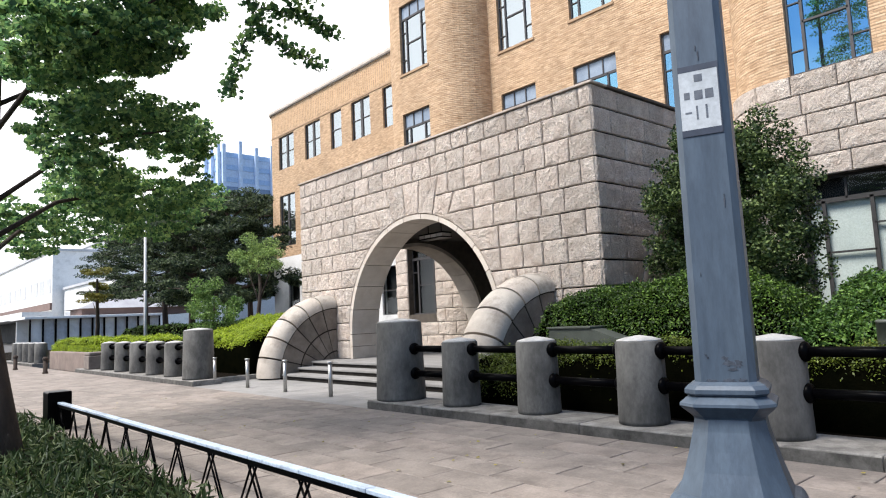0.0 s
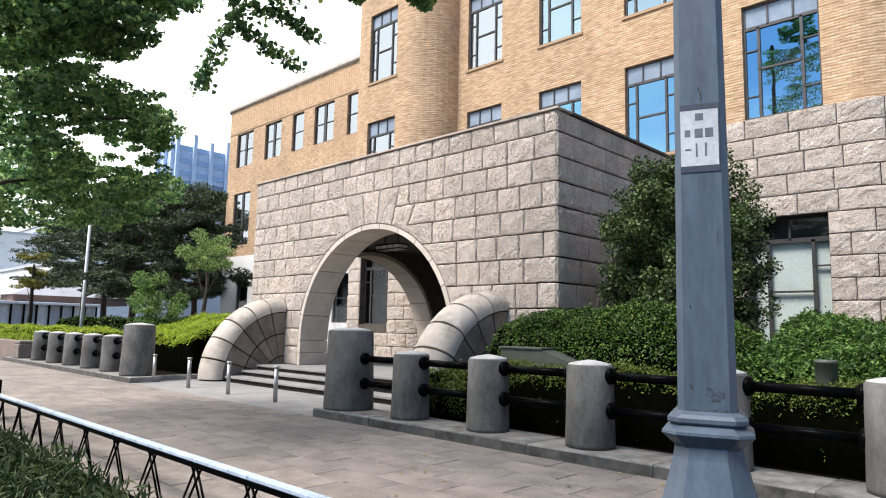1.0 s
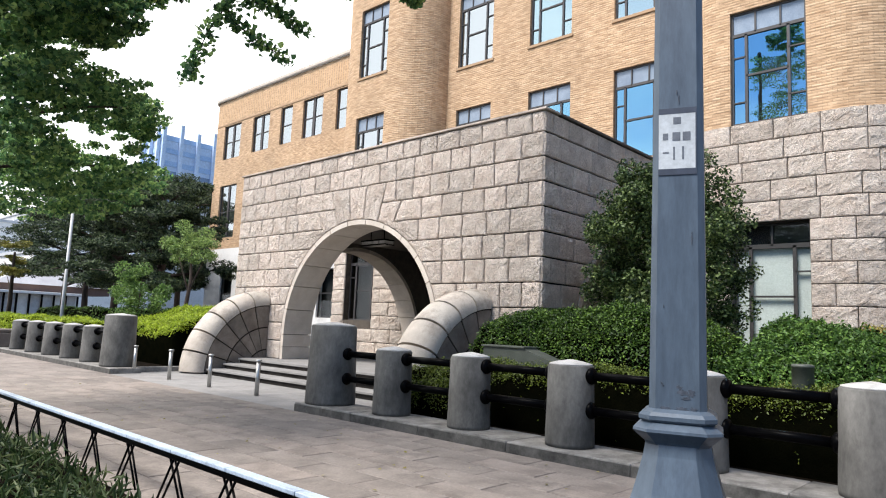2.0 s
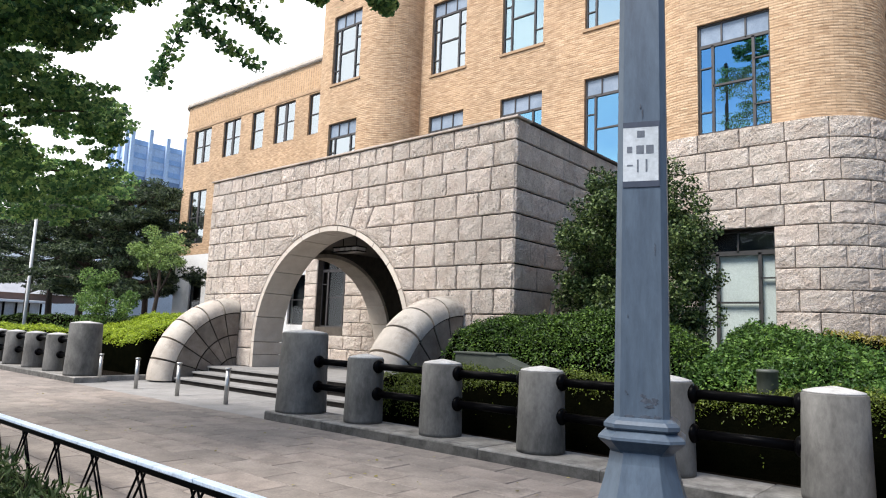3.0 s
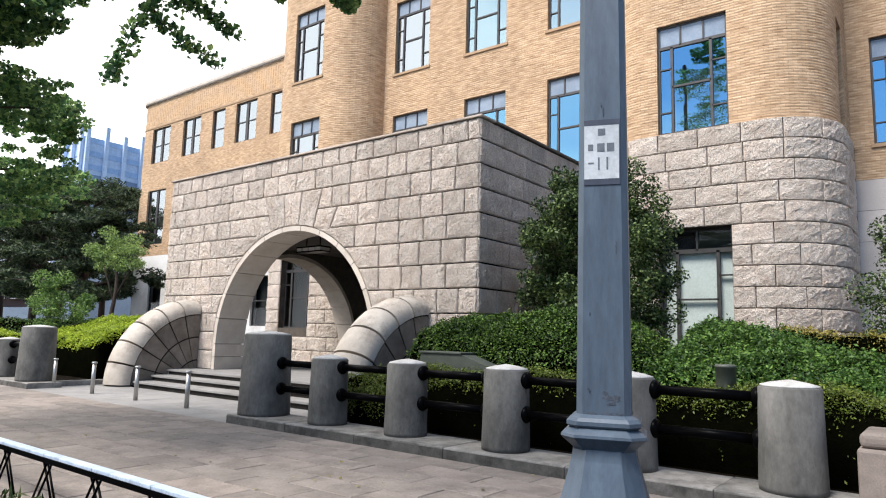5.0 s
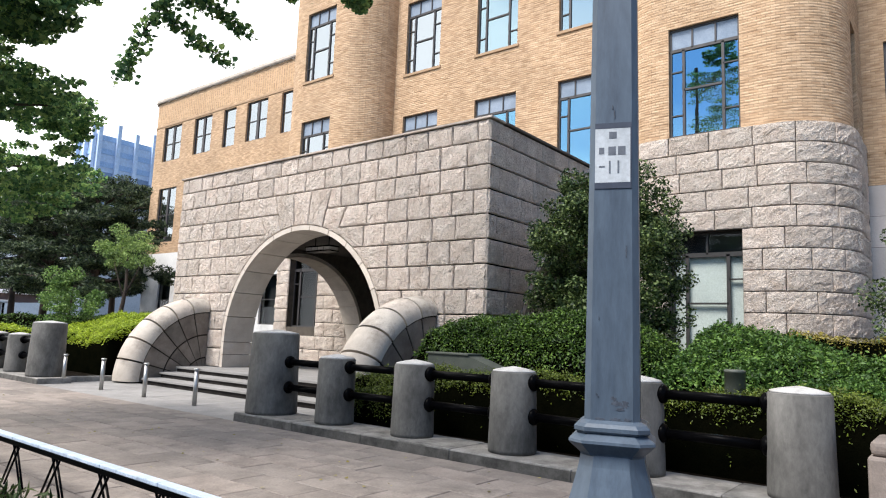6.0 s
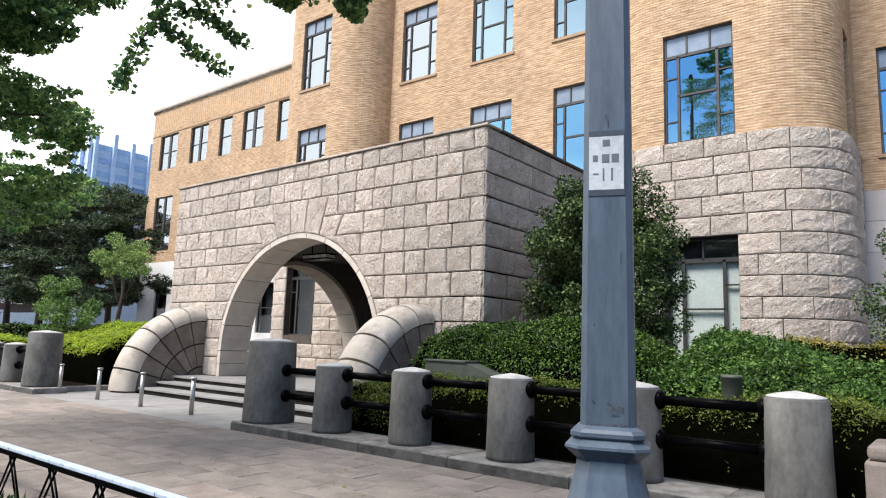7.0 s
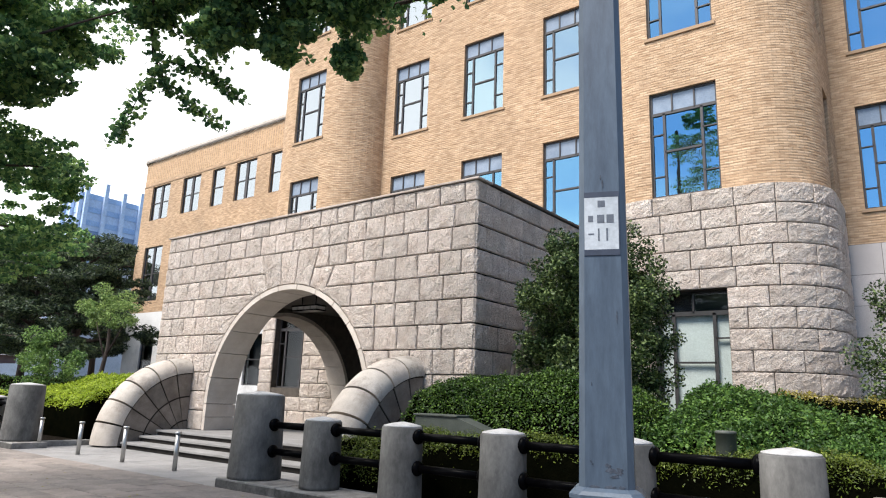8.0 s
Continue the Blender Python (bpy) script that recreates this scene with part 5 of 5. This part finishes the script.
def pine(x, y, h, seed, spread):
    r = random.Random(seed)
    lean = r.uniform(-1.2, 1.2)
    base = [(x, y, 0.0), (x + lean * 0.3, y, h * 0.3), (x - lean * 0.3, y + 0.3, h * 0.6), (x + lean * 0.4, y, h * 0.92)]
    limbs, cl = [], []
    for i in range(18):
        f = 0.34 + 0.64 * i / 17
        a = i * 2.4 + r.uniform(-.4, .4)
        L = spread * (1.15 - 0.75 * f) * r.uniform(0.7, 1.15)
        p0 = (x, y, h * f * 0.92)
        p1 = (x + L * 0.6 * math.cos(a), y + L * 0.6 * math.sin(a), h * f + 0.1)
        p2 = (x + L * math.cos(a), y + L * math.sin(a), h * f + r.uniform(-0.3, 0.5))
        limbs.append([p0, p1, p2])
        cl.append((p2, (spread * 0.38, spread * 0.38, 0.55), 1150))
        cl.append((p1, (spread * 0.34, spread * 0.34, 0.5), 800))
    tree("pine_tree", base, limbs, cl, L_PINE, 0.24, "dark layered pine with spreading cloud-like boughs", seed, radius=0.24, aspect=0.30, sub=6)


pine(-36.0, 16.0, 8.6, 41, 4.0)
pine(-43.0, 16.5, 10.2, 42, 5.0)
pine(-52.0, 18.0, 11.5, 43, 5.5)
pine(-63.0, 20.0, 12.0, 44, 6.0)
pine(-47.0, 22.5, 11.5, 45, 5.0)

flag = empty("flagpole", -37.8, 12.0, 0.1, "tall slim white flagpole in the garden", "flagpole")
part("mast", lathe([(0.09, 0.1), (0.085, 3.0), (0.06, 9.2)], -37.8, 12.0, 12, M_WHITE, "mast"), None, flag)
part("finial", lathe([(0.03, 9.2), (0.09, 9.26), (0.09, 9.32), (0.03, 9.4)], -37.8, 12.0, 12, M_STEEL, "finial"), None, flag)

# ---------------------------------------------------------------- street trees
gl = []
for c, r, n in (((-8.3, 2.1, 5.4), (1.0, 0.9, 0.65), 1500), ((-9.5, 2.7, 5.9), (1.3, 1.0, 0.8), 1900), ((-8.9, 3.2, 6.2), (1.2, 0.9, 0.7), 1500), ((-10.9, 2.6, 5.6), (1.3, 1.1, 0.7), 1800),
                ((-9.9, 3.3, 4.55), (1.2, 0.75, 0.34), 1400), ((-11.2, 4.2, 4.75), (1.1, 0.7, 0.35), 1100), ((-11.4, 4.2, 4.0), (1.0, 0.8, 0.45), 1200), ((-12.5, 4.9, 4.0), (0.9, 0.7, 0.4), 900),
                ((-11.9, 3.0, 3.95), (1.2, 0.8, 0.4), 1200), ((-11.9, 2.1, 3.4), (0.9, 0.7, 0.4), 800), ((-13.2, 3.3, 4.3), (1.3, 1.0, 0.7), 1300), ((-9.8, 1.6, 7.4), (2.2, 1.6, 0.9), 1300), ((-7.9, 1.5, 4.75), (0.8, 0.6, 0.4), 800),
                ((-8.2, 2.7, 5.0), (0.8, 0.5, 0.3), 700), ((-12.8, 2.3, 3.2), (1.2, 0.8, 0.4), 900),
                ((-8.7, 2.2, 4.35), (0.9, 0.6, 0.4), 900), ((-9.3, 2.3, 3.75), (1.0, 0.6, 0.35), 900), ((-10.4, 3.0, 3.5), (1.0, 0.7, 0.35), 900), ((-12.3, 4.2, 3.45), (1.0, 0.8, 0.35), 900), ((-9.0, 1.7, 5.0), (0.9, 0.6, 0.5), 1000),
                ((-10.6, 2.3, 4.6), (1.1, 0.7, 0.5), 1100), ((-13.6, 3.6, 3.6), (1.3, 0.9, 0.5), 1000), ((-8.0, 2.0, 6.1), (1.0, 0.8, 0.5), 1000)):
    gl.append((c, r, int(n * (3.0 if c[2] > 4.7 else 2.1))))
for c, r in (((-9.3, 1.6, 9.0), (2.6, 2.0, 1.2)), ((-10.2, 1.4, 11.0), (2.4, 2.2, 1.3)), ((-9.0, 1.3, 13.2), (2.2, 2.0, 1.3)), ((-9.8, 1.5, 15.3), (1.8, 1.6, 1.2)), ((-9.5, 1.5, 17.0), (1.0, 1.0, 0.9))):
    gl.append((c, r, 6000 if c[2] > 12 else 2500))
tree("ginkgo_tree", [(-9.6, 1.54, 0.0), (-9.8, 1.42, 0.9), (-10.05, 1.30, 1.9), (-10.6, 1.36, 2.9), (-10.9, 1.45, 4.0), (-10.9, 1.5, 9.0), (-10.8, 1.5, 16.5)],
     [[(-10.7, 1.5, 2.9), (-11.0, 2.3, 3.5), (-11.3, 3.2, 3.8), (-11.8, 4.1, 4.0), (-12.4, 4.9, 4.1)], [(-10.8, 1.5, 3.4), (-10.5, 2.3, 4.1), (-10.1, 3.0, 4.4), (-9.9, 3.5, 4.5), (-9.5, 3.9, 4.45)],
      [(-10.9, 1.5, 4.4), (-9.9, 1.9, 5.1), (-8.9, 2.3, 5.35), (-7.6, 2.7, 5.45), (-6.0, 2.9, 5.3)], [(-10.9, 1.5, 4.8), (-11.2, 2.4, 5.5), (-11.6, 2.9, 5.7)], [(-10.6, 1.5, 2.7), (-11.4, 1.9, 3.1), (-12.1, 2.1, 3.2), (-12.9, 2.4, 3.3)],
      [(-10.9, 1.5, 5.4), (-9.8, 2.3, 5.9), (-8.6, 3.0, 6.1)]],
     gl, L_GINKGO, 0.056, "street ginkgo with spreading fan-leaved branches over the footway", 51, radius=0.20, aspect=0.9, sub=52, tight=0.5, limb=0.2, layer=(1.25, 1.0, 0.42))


def spray(path, n, spread, rng):
    path = [np.asarray(p, dtype=float) for p in path]
    t = rng.random(n) * (len(path) - 1)
    i = np.minimum(t.astype(int), len(path) - 2)
    A, B = np.array(path)[i], np.array(path)[i + 1]
    return A + (B - A) * (t - i)[:, None] + rng.normal(0, spread, (n, 3))


def bough(name, label, twigs, clumps, seed):
    """A bough reaching over the footway from a street tree outside the view, with hanging leafy twigs."""
    rng = np.random.default_rng(seed)
    th = empty(name, *twigs[0][0][0], label, "tree")
    part("branch", mesh_from("branch", *join_data([tube_data(p, [w * (1 - 0.7 * i / (len(p) - 1)) for i in range(len(p))], 6) for p, w, n, sp in twigs]), M_BARK, True), None, th)
    P = [spray(p, int(n * 1.5), sp * 0.85, rng) for p, w, n, sp in twigs if n]
    for c, r, n in clumps:
        for q in clump_points(rng, c, np.asarray(r) * 0.85, 14, 0.1):
            P.append(clump_points(rng, q, np.asarray(r) * rng.uniform(0.25, 0.45), n // 3, 0.1))
    tagged(part("foliage", leaf_mesh("foliage", np.concatenate(P), 0.046, L_GINKGO, rng, 0.1, 0.95, None, True), None, th), kind="stuff")


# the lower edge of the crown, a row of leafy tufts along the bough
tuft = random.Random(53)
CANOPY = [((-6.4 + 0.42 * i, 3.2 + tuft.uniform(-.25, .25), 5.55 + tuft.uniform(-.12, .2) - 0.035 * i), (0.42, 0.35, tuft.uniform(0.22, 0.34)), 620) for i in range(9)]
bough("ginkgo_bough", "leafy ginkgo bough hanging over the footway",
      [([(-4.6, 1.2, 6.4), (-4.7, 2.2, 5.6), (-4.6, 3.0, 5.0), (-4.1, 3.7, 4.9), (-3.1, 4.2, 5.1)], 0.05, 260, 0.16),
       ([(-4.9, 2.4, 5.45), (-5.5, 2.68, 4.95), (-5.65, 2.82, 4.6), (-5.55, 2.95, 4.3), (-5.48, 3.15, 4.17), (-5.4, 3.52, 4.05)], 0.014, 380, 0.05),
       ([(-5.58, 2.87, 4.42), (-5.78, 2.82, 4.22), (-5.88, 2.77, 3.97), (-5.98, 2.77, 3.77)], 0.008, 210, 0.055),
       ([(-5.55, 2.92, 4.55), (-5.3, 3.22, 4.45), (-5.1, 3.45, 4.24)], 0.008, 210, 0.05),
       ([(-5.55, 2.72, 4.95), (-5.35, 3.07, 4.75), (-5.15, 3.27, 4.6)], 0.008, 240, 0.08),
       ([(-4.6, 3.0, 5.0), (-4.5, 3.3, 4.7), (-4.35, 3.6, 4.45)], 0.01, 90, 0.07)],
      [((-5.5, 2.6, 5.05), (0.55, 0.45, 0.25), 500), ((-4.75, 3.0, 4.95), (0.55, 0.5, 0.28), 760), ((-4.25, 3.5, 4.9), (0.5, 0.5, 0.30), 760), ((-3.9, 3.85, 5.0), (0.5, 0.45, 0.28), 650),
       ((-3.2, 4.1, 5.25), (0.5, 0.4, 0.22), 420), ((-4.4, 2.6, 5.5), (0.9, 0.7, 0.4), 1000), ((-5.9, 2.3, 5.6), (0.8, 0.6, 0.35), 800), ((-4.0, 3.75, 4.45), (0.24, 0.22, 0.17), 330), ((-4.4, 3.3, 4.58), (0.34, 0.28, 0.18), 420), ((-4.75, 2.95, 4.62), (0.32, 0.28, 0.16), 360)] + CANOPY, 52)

# grass and low plants of the strip
rng = np.random.default_rng(9)
n = 9000
gx, gy = rng.uniform(-15, -2.2, n), rng.uniform(0.7, 2.45, n)
hmax = 0.10 + 0.16 * (0.5 + 0.5 * np.sin(gx * 2.3) * np.cos(gy * 3.1 + gx))
P = np.stack([gx, gy, 0.02 + hmax * rng.random(n)], 1)
grass = part("strip_plants", leaf_mesh("strip_plants", P, 0.16, L_GRASS, rng, -0.6, 0.16), None, None)
tagged(grass, "straggly green grass and low plants in the street strip", "plants", kind="stuff")

# ---------------------------------------------------------------- distance
def far_block(name, x0, x1, y0, y1, h, wall, label, nx, nz, z0w, win, storey=3.6, sides=("front",)):
    th = empty(name, (x0 + x1) / 2, (y0 + y1) / 2, 0, label, "building")
    part("wall", box(x0, x1, y0, y1, -0.1, h), wall, th)
    part("roof", box(x0 - 0.3, x1 + 0.3, y0 - 0.3, y1 + 0.3, h + 0.01, h + 0.5), M_GREYB, th)
    for i in range(nx):
        for k in range(nz):
            w = (x1 - x0) / nx
            part("window", box(x0 + w * (i + 0.18), x0 + w * (i + 0.82), y0 - 0.08, y0 - 0.01, z0w + storey * k, z0w + storey * k + storey * 0.6), win, th)
    return th


def blue_tower(x0, x1, y0, y1, h):
    """A tower wrapped at the top in blue netting, with upright fins and open floors below."""
    th = empty("office_tower", (x0 + x1) / 2, (y0 + y1) / 2, 0, "tall blue-clad office tower with upright fins and banded floors", "building")
    part("wall", box(x0, x1, y0, y1, -0.1, h - 3), M_BLUEF, th)
    for k in range(13):
        z = h - 21.5 - 4.2 * k
        part("floor_band", box(x0 - 0.4, x1 + 0.4, y0 - 0.4, y1 + 0.4, z, z + 1.5), M_GREYB, th, "pale floor band")
        for i in range(9):
            y = y0 + 2.0 + 8.0 * i
            part("window", box(x1 + 0.01, x1 + 0.3, y, y + 5.4, z + 1.6, z + 4.0), M_BLUEW, th)
    for i in range(10):
        y = y0 + 0.6 + 7.6 * i
        part("roof_fin", box(x1 + 0.32, x1 + 1.7, y - 0.75, y + 0.75, h - 22, h + (3.0 if i % 2 else 1.0)), M_BLUEF, th)
    for i in range(3):
        x = x0 + 0.8 + (x1 - x0 - 1.6) * i / 2
        part("roof_fin", box(x - 0.75, x + 0.75, y0 - 1.7, y0 - 0.45, h - 22, h + 1), M_BLUEF, th)
    for k in range(3):
        z = h - 4.5 - 5.5 * k
        part("net_band", box(x0 - 0.3, x1 + 0.3, y0 - 0.3, y1 + 0.3, z, z + 2.2), M_BLUEN, th, "darker blue netting")
    return th


blue_tower(-290, -274, 118, 192, 80)
far_block("pale_block", -205, -172, 71, 105, 31, M_GREYB, "pale low office block before the blue tower", 5, 6, 3, M_BLUEW, 4.6)
far_block("office_block", -330, -262, 70, 90, 36, M_GREYB, "pale grey office block in the distance", 10, 7, 8, M_BLUEW, 4.0)
hall = far_block("white_hall", -230, -152, 30, 60, 18.5, M_WHITE, "tall white flat-fronted hall beyond the garden", 12, 1, 10.0, M_GREYB, 5.0)
part("band", box(-230, -151.9, 29.6, 29.98, 6.6, 8.0), M_REDB, hall, "dark red-brown band")
part("canopy", box(-230, -150, 24.5, 29.98, 4.9, 6.2), M_WHITE, hall, "white canopy")
part("shopfront", box(-229, -152, 29.3, 29.59, 0.0, 4.8), M_ROOM, hall, "dark glazed shopfront")
annex = far_block("low_annex", -151, -116, 32, 50, 10.5, M_WHITE, "lower white block beside the hall", 5, 1, 3.0, M_GREYB, 5.0)


def veranda(x, y0, y1, h):
    """A low garden building seen end on: white flat roof on black posts, pale panels and a grey tent roof behind."""
    th = empty("garden_pavilion", x - 3, (y0 + y1) / 2, 0, "low white veranda on black posts below a grey hipped roof", "building")
    part("roof", box(x - 8, x + 0.6, y0 - 0.6, y1 + 0.6, h, h + 0.28, 0.04), M_WHITE, th, "white flat roof edge")
    n = 11
    for i in range(n + 1):
        y = y0 + (y1 - y0) * i / n
        part("post", box(x - 0.09, x + 0.09, y - 0.09, y + 0.09, 0.0, h - 0.005), M_BLACK, th, "black post")
        if i < n:
            part("panel", box(x - 0.3, x - 0.2, y + 0.1, y + (y1 - y0) / n - 0.1, 0.0, h - 0.02), M_GREYB if i % 3 else M_WHITE, th, "pale panel")
    part("back_wall", box(x - 8, x - 7.7, y0, y1, 0.0, h - 0.01), M_WHITE, th)
    a, b, z = y0 + (y1 - y0) * 0.42, y1 + 5.5, h + 0.32
    part("red_fascia", box(x - 10, x - 4.5, a + 0.4, b - 0.4, z - 0.02, z + 0.85), M_REDB, th, "dark red-brown fascia")
    z += 0.86
    part("hip_roof", mesh_from("hip_roof", [(x - 4, a, z), (x - 4, b, z), (x - 12, b, z), (x - 12, a, z), (x - 8, a + (b - a) * 0.45, z + 2.6), (x - 8, a + (b - a) * 0.6, z + 2.6)],
         [(0, 1, 5, 4), (1, 2, 5), (2, 3, 4, 5), (3, 0, 4), (3, 2, 1, 0)], M_TENT), None, th, "grey hipped roof")
    return th


veranda(-82.0, 14.2, 27.5, 3.3)
lowwall = part("garden_wall", box(-37.5, -29.6, 7.4, 7.75, -0.1, 0.75, 0.03), surface("brown_stone_wall", (0.16, 0.12, 0.10), (0.26, 0.20, 0.17), 0.85, 2, 50, 0.4, 0.01), None)
tagged(lowwall, "low brown stone garden wall", "wall", kind="structure")
far_row = far_block("street_block", 26, 70, 24, 40, 18, M_GREYB, "grey building further along the street", 8, 4, 2, M_BLUEW)
across = far_block("facing_block", -60, 40, -45, -32, 9, M_GREYB, "grey building across the street", 14, 2, 2, M_BLUEW)

kerb(-48.0, -39.2, "grey kerb of the next entrance along the street")
for x in (-39.6, -41.2, -42.8, -44.4, -46.0):
    post_at(x, False, "round grey concrete post with a pale conical top")

# edging between forecourt and beds
for x0, x1 in ((-18.62, -18.38), (-8.83, -8.60)):
    ob = part("bed_edging", box(x0, x1, 7.78, 9.1, -0.15, 0.13, 0.01), M_KERB, None)
    tagged(ob, "pale granite edging of the planting bed", "kerb", kind="structure")

# cabinet and garden light in the hedge
cab = empty("service_cabinet", -6.45, 8.7, 0.1, "olive green metal service cabinet with a sloping lid", "cabinet")
vs = [(-7.3, 8.97, 0.1), (-5.75, 8.97, 0.1), (-5.75, 9.34, 0.1), (-7.3, 9.34, 0.1), (-7.3, 8.97, 1.25), (-6.45, 8.97, 1.25), (-5.75, 8.97, 1.02), (-7.3, 9.34, 1.25), (-6.45, 9.34, 1.25), (-5.75, 9.34, 1.02)]
part("body", mesh_from("body", vs, [(0, 1, 6, 5, 4), (3, 7, 8, 9, 2), (0, 4, 7, 3), (1, 2, 9, 6), (4, 5, 8, 7), (5, 6, 9, 8), (0, 3, 2, 1)], M_BOX), None, cab)
part("lid", box(-7.33, -6.43, 8.94, 9.37, 1.252, 1.285, 0.008), M_BOX, cab, "thin lid")
gl_ = empty("garden_light", -2.26, 8.75, 0.1, "cylindrical grey-green garden light on a stem", "light")
part("stem", lathe([(0.05, 0.1), (0.05, 0.99)], -2.26, 8.75, 16, M_BOX, "stem"), None, gl_)
part("drum", lathe([(0.115, 0.99), (0.12, 1.0), (0.12, 1.25), (0.125, 1.252), (0.125, 1.28), (0.10, 1.29)], -2.26, 8.75, 24, M_BOX, "drum"), None, gl_)

# ---------------------------------------------------------------- paving pieces
rnd = random.Random(77)
me_by = {}


def slab_ob(name, w, d, x, y, z, material, parent):
    key = (name, round(w, 3), round(d, 3))
    if key not in me_by:
        vs, fs = slab_mesh(name, w, d, 0.05, material)
        me_by[key] = mesh_from(name, vs, fs, material)
    ob = new(name, me_by[key])
    ob.location = (x, y, z)
    under(ob, parent)
    ob.rotation_euler = (rnd.uniform(-.0007, .0007), rnd.uniform(-.0007, .0007), 0)


PW, PD = 0.92, 0.445
far_items = []
for j in range(10):
    y = 2.52 + PD * (j + 0.5)
    off = 0.46 if j % 2 else 0.0
    i = 0
    while True:
        x = 5.0 - off - PW * (i + 0.5)
        if x < -70:
            break
        z = rnd.uniform(-0.003, 0.002)
        if x > -21.5:
            slab_ob("paving_slab", PW - 0.012, PD - 0.012, x, y, z, M_PAVER, pavement)
        else:
            vs, fs = slab_mesh("s", PW - 0.012, PD - 0.012, 0.05, None)
            far_items.append(([(a + x, b + y, c + z) for a, b, c in vs], fs))
        i += 1
tagged(part("far_paving", mesh_from("far_paving", *join_data(far_items), M_PAVER), None, pavement), kind="stuff")
for i in range(12):
    for j in range(3):
        slab_ob("granite_slab", 0.892, 0.742, -18.95 + 0.9 * i, 7.35 + 0.75 * j, 0.0, M_SLAB, forecourt)

# short dark bollards on the far footway, fallen leaves on the slabs
for x, y in ((-31.3, 6.05), (-37.0, 5.9)):
    th = empty("short_bollard", x, y, 0, "short dark brown cast bollard on the footway", "bollard", "dark bollards on the footway")
    part("shaft", lathe([(0.11, -0.005), (0.10, 0.06), (0.085, 0.1), (0.085, 0.55)], x, y, 16, M_BARK, "shaft"), None, th)
    part("head", lathe([(0.10, 0.551), (0.11, 0.57), (0.11, 0.63), (0.06, 0.68)], x, y, 16, M_BARK, "head"), None, th)
rng = np.random.default_rng(15)
n = 150
P = np.stack([rng.uniform(-16, 2, n), rng.uniform(2.8, 6.9, n), np.full(n, 0.012)], 1)
litter = part("fallen_leaves", leaf_mesh("fallen_leaves", P, 0.045, L_RUST, rng, 1.0, 0.8, np.tile([0.0, 0.0, 3.0], (n, 1))), None, None)
tagged(litter, "scattered dry yellow-brown fallen leaves on the slabs", "leaves", kind="stuff")

# fine upright ribs in the brick frieze of the west wing
ribs = []
for i in range(88):
    x = -42.6 + 0.21 * i
    vs = [(x + a, YW - b, z) for z in (15.05, 16.3) for a, b in ((0, 0.0), (0.07, 0.0), (0.07, 0.008), (0, 0.008))]
    ribs.append((vs, [(0, 1, 2, 3), (7, 6, 5, 4), (0, 4, 5, 1), (1, 5, 6, 2), (2, 6, 7, 3), (3, 7, 4, 0)]))
tagged(part("frieze_ribs", mesh_from("frieze_ribs", *join_data(ribs), surface("frieze_brick", (0.56, 0.36, 0.20), (0.68, 0.46, 0.275), 0.85, 1.5, 30, 0.3)), None, building, "upright brick ribs below the cornice"), kind="stuff")

# trained golden-green pine at the end of the hedge
L_GOLD = leaf_material("golden_needle", (0.07, 0.075, 0.015), (0.20, 0.19, 0.04), (0.36, 0.33, 0.09), 0.2)
tree("trained_pine", [(-43.5, 11.0, 0.1), (-43.2, 11.0, 2.0), (-42.2, 10.7, 3.6), (-41.4, 10.5, 4.6)],
     [[(-43.0, 10.9, 2.6), (-44.3, 11.0, 3.4)], [(-42.2, 10.7, 3.6), (-43.0, 10.4, 4.2)]],
     [((-41.4, 10.5, 4.95), (1.3, 0.9, 0.28), 1500), ((-42.4, 10.6, 4.3), (1.2, 0.8, 0.26), 1200), ((-44.3, 11.0, 3.6), (1.2, 0.9, 0.26), 1200), ((-41.0, 10.4, 3.6), (1.0, 0.7, 0.24), 900)],
     L_GOLD, 0.15, "trained garden pine with flat golden-green pads", 61, radius=0.14, aspect=0.3)
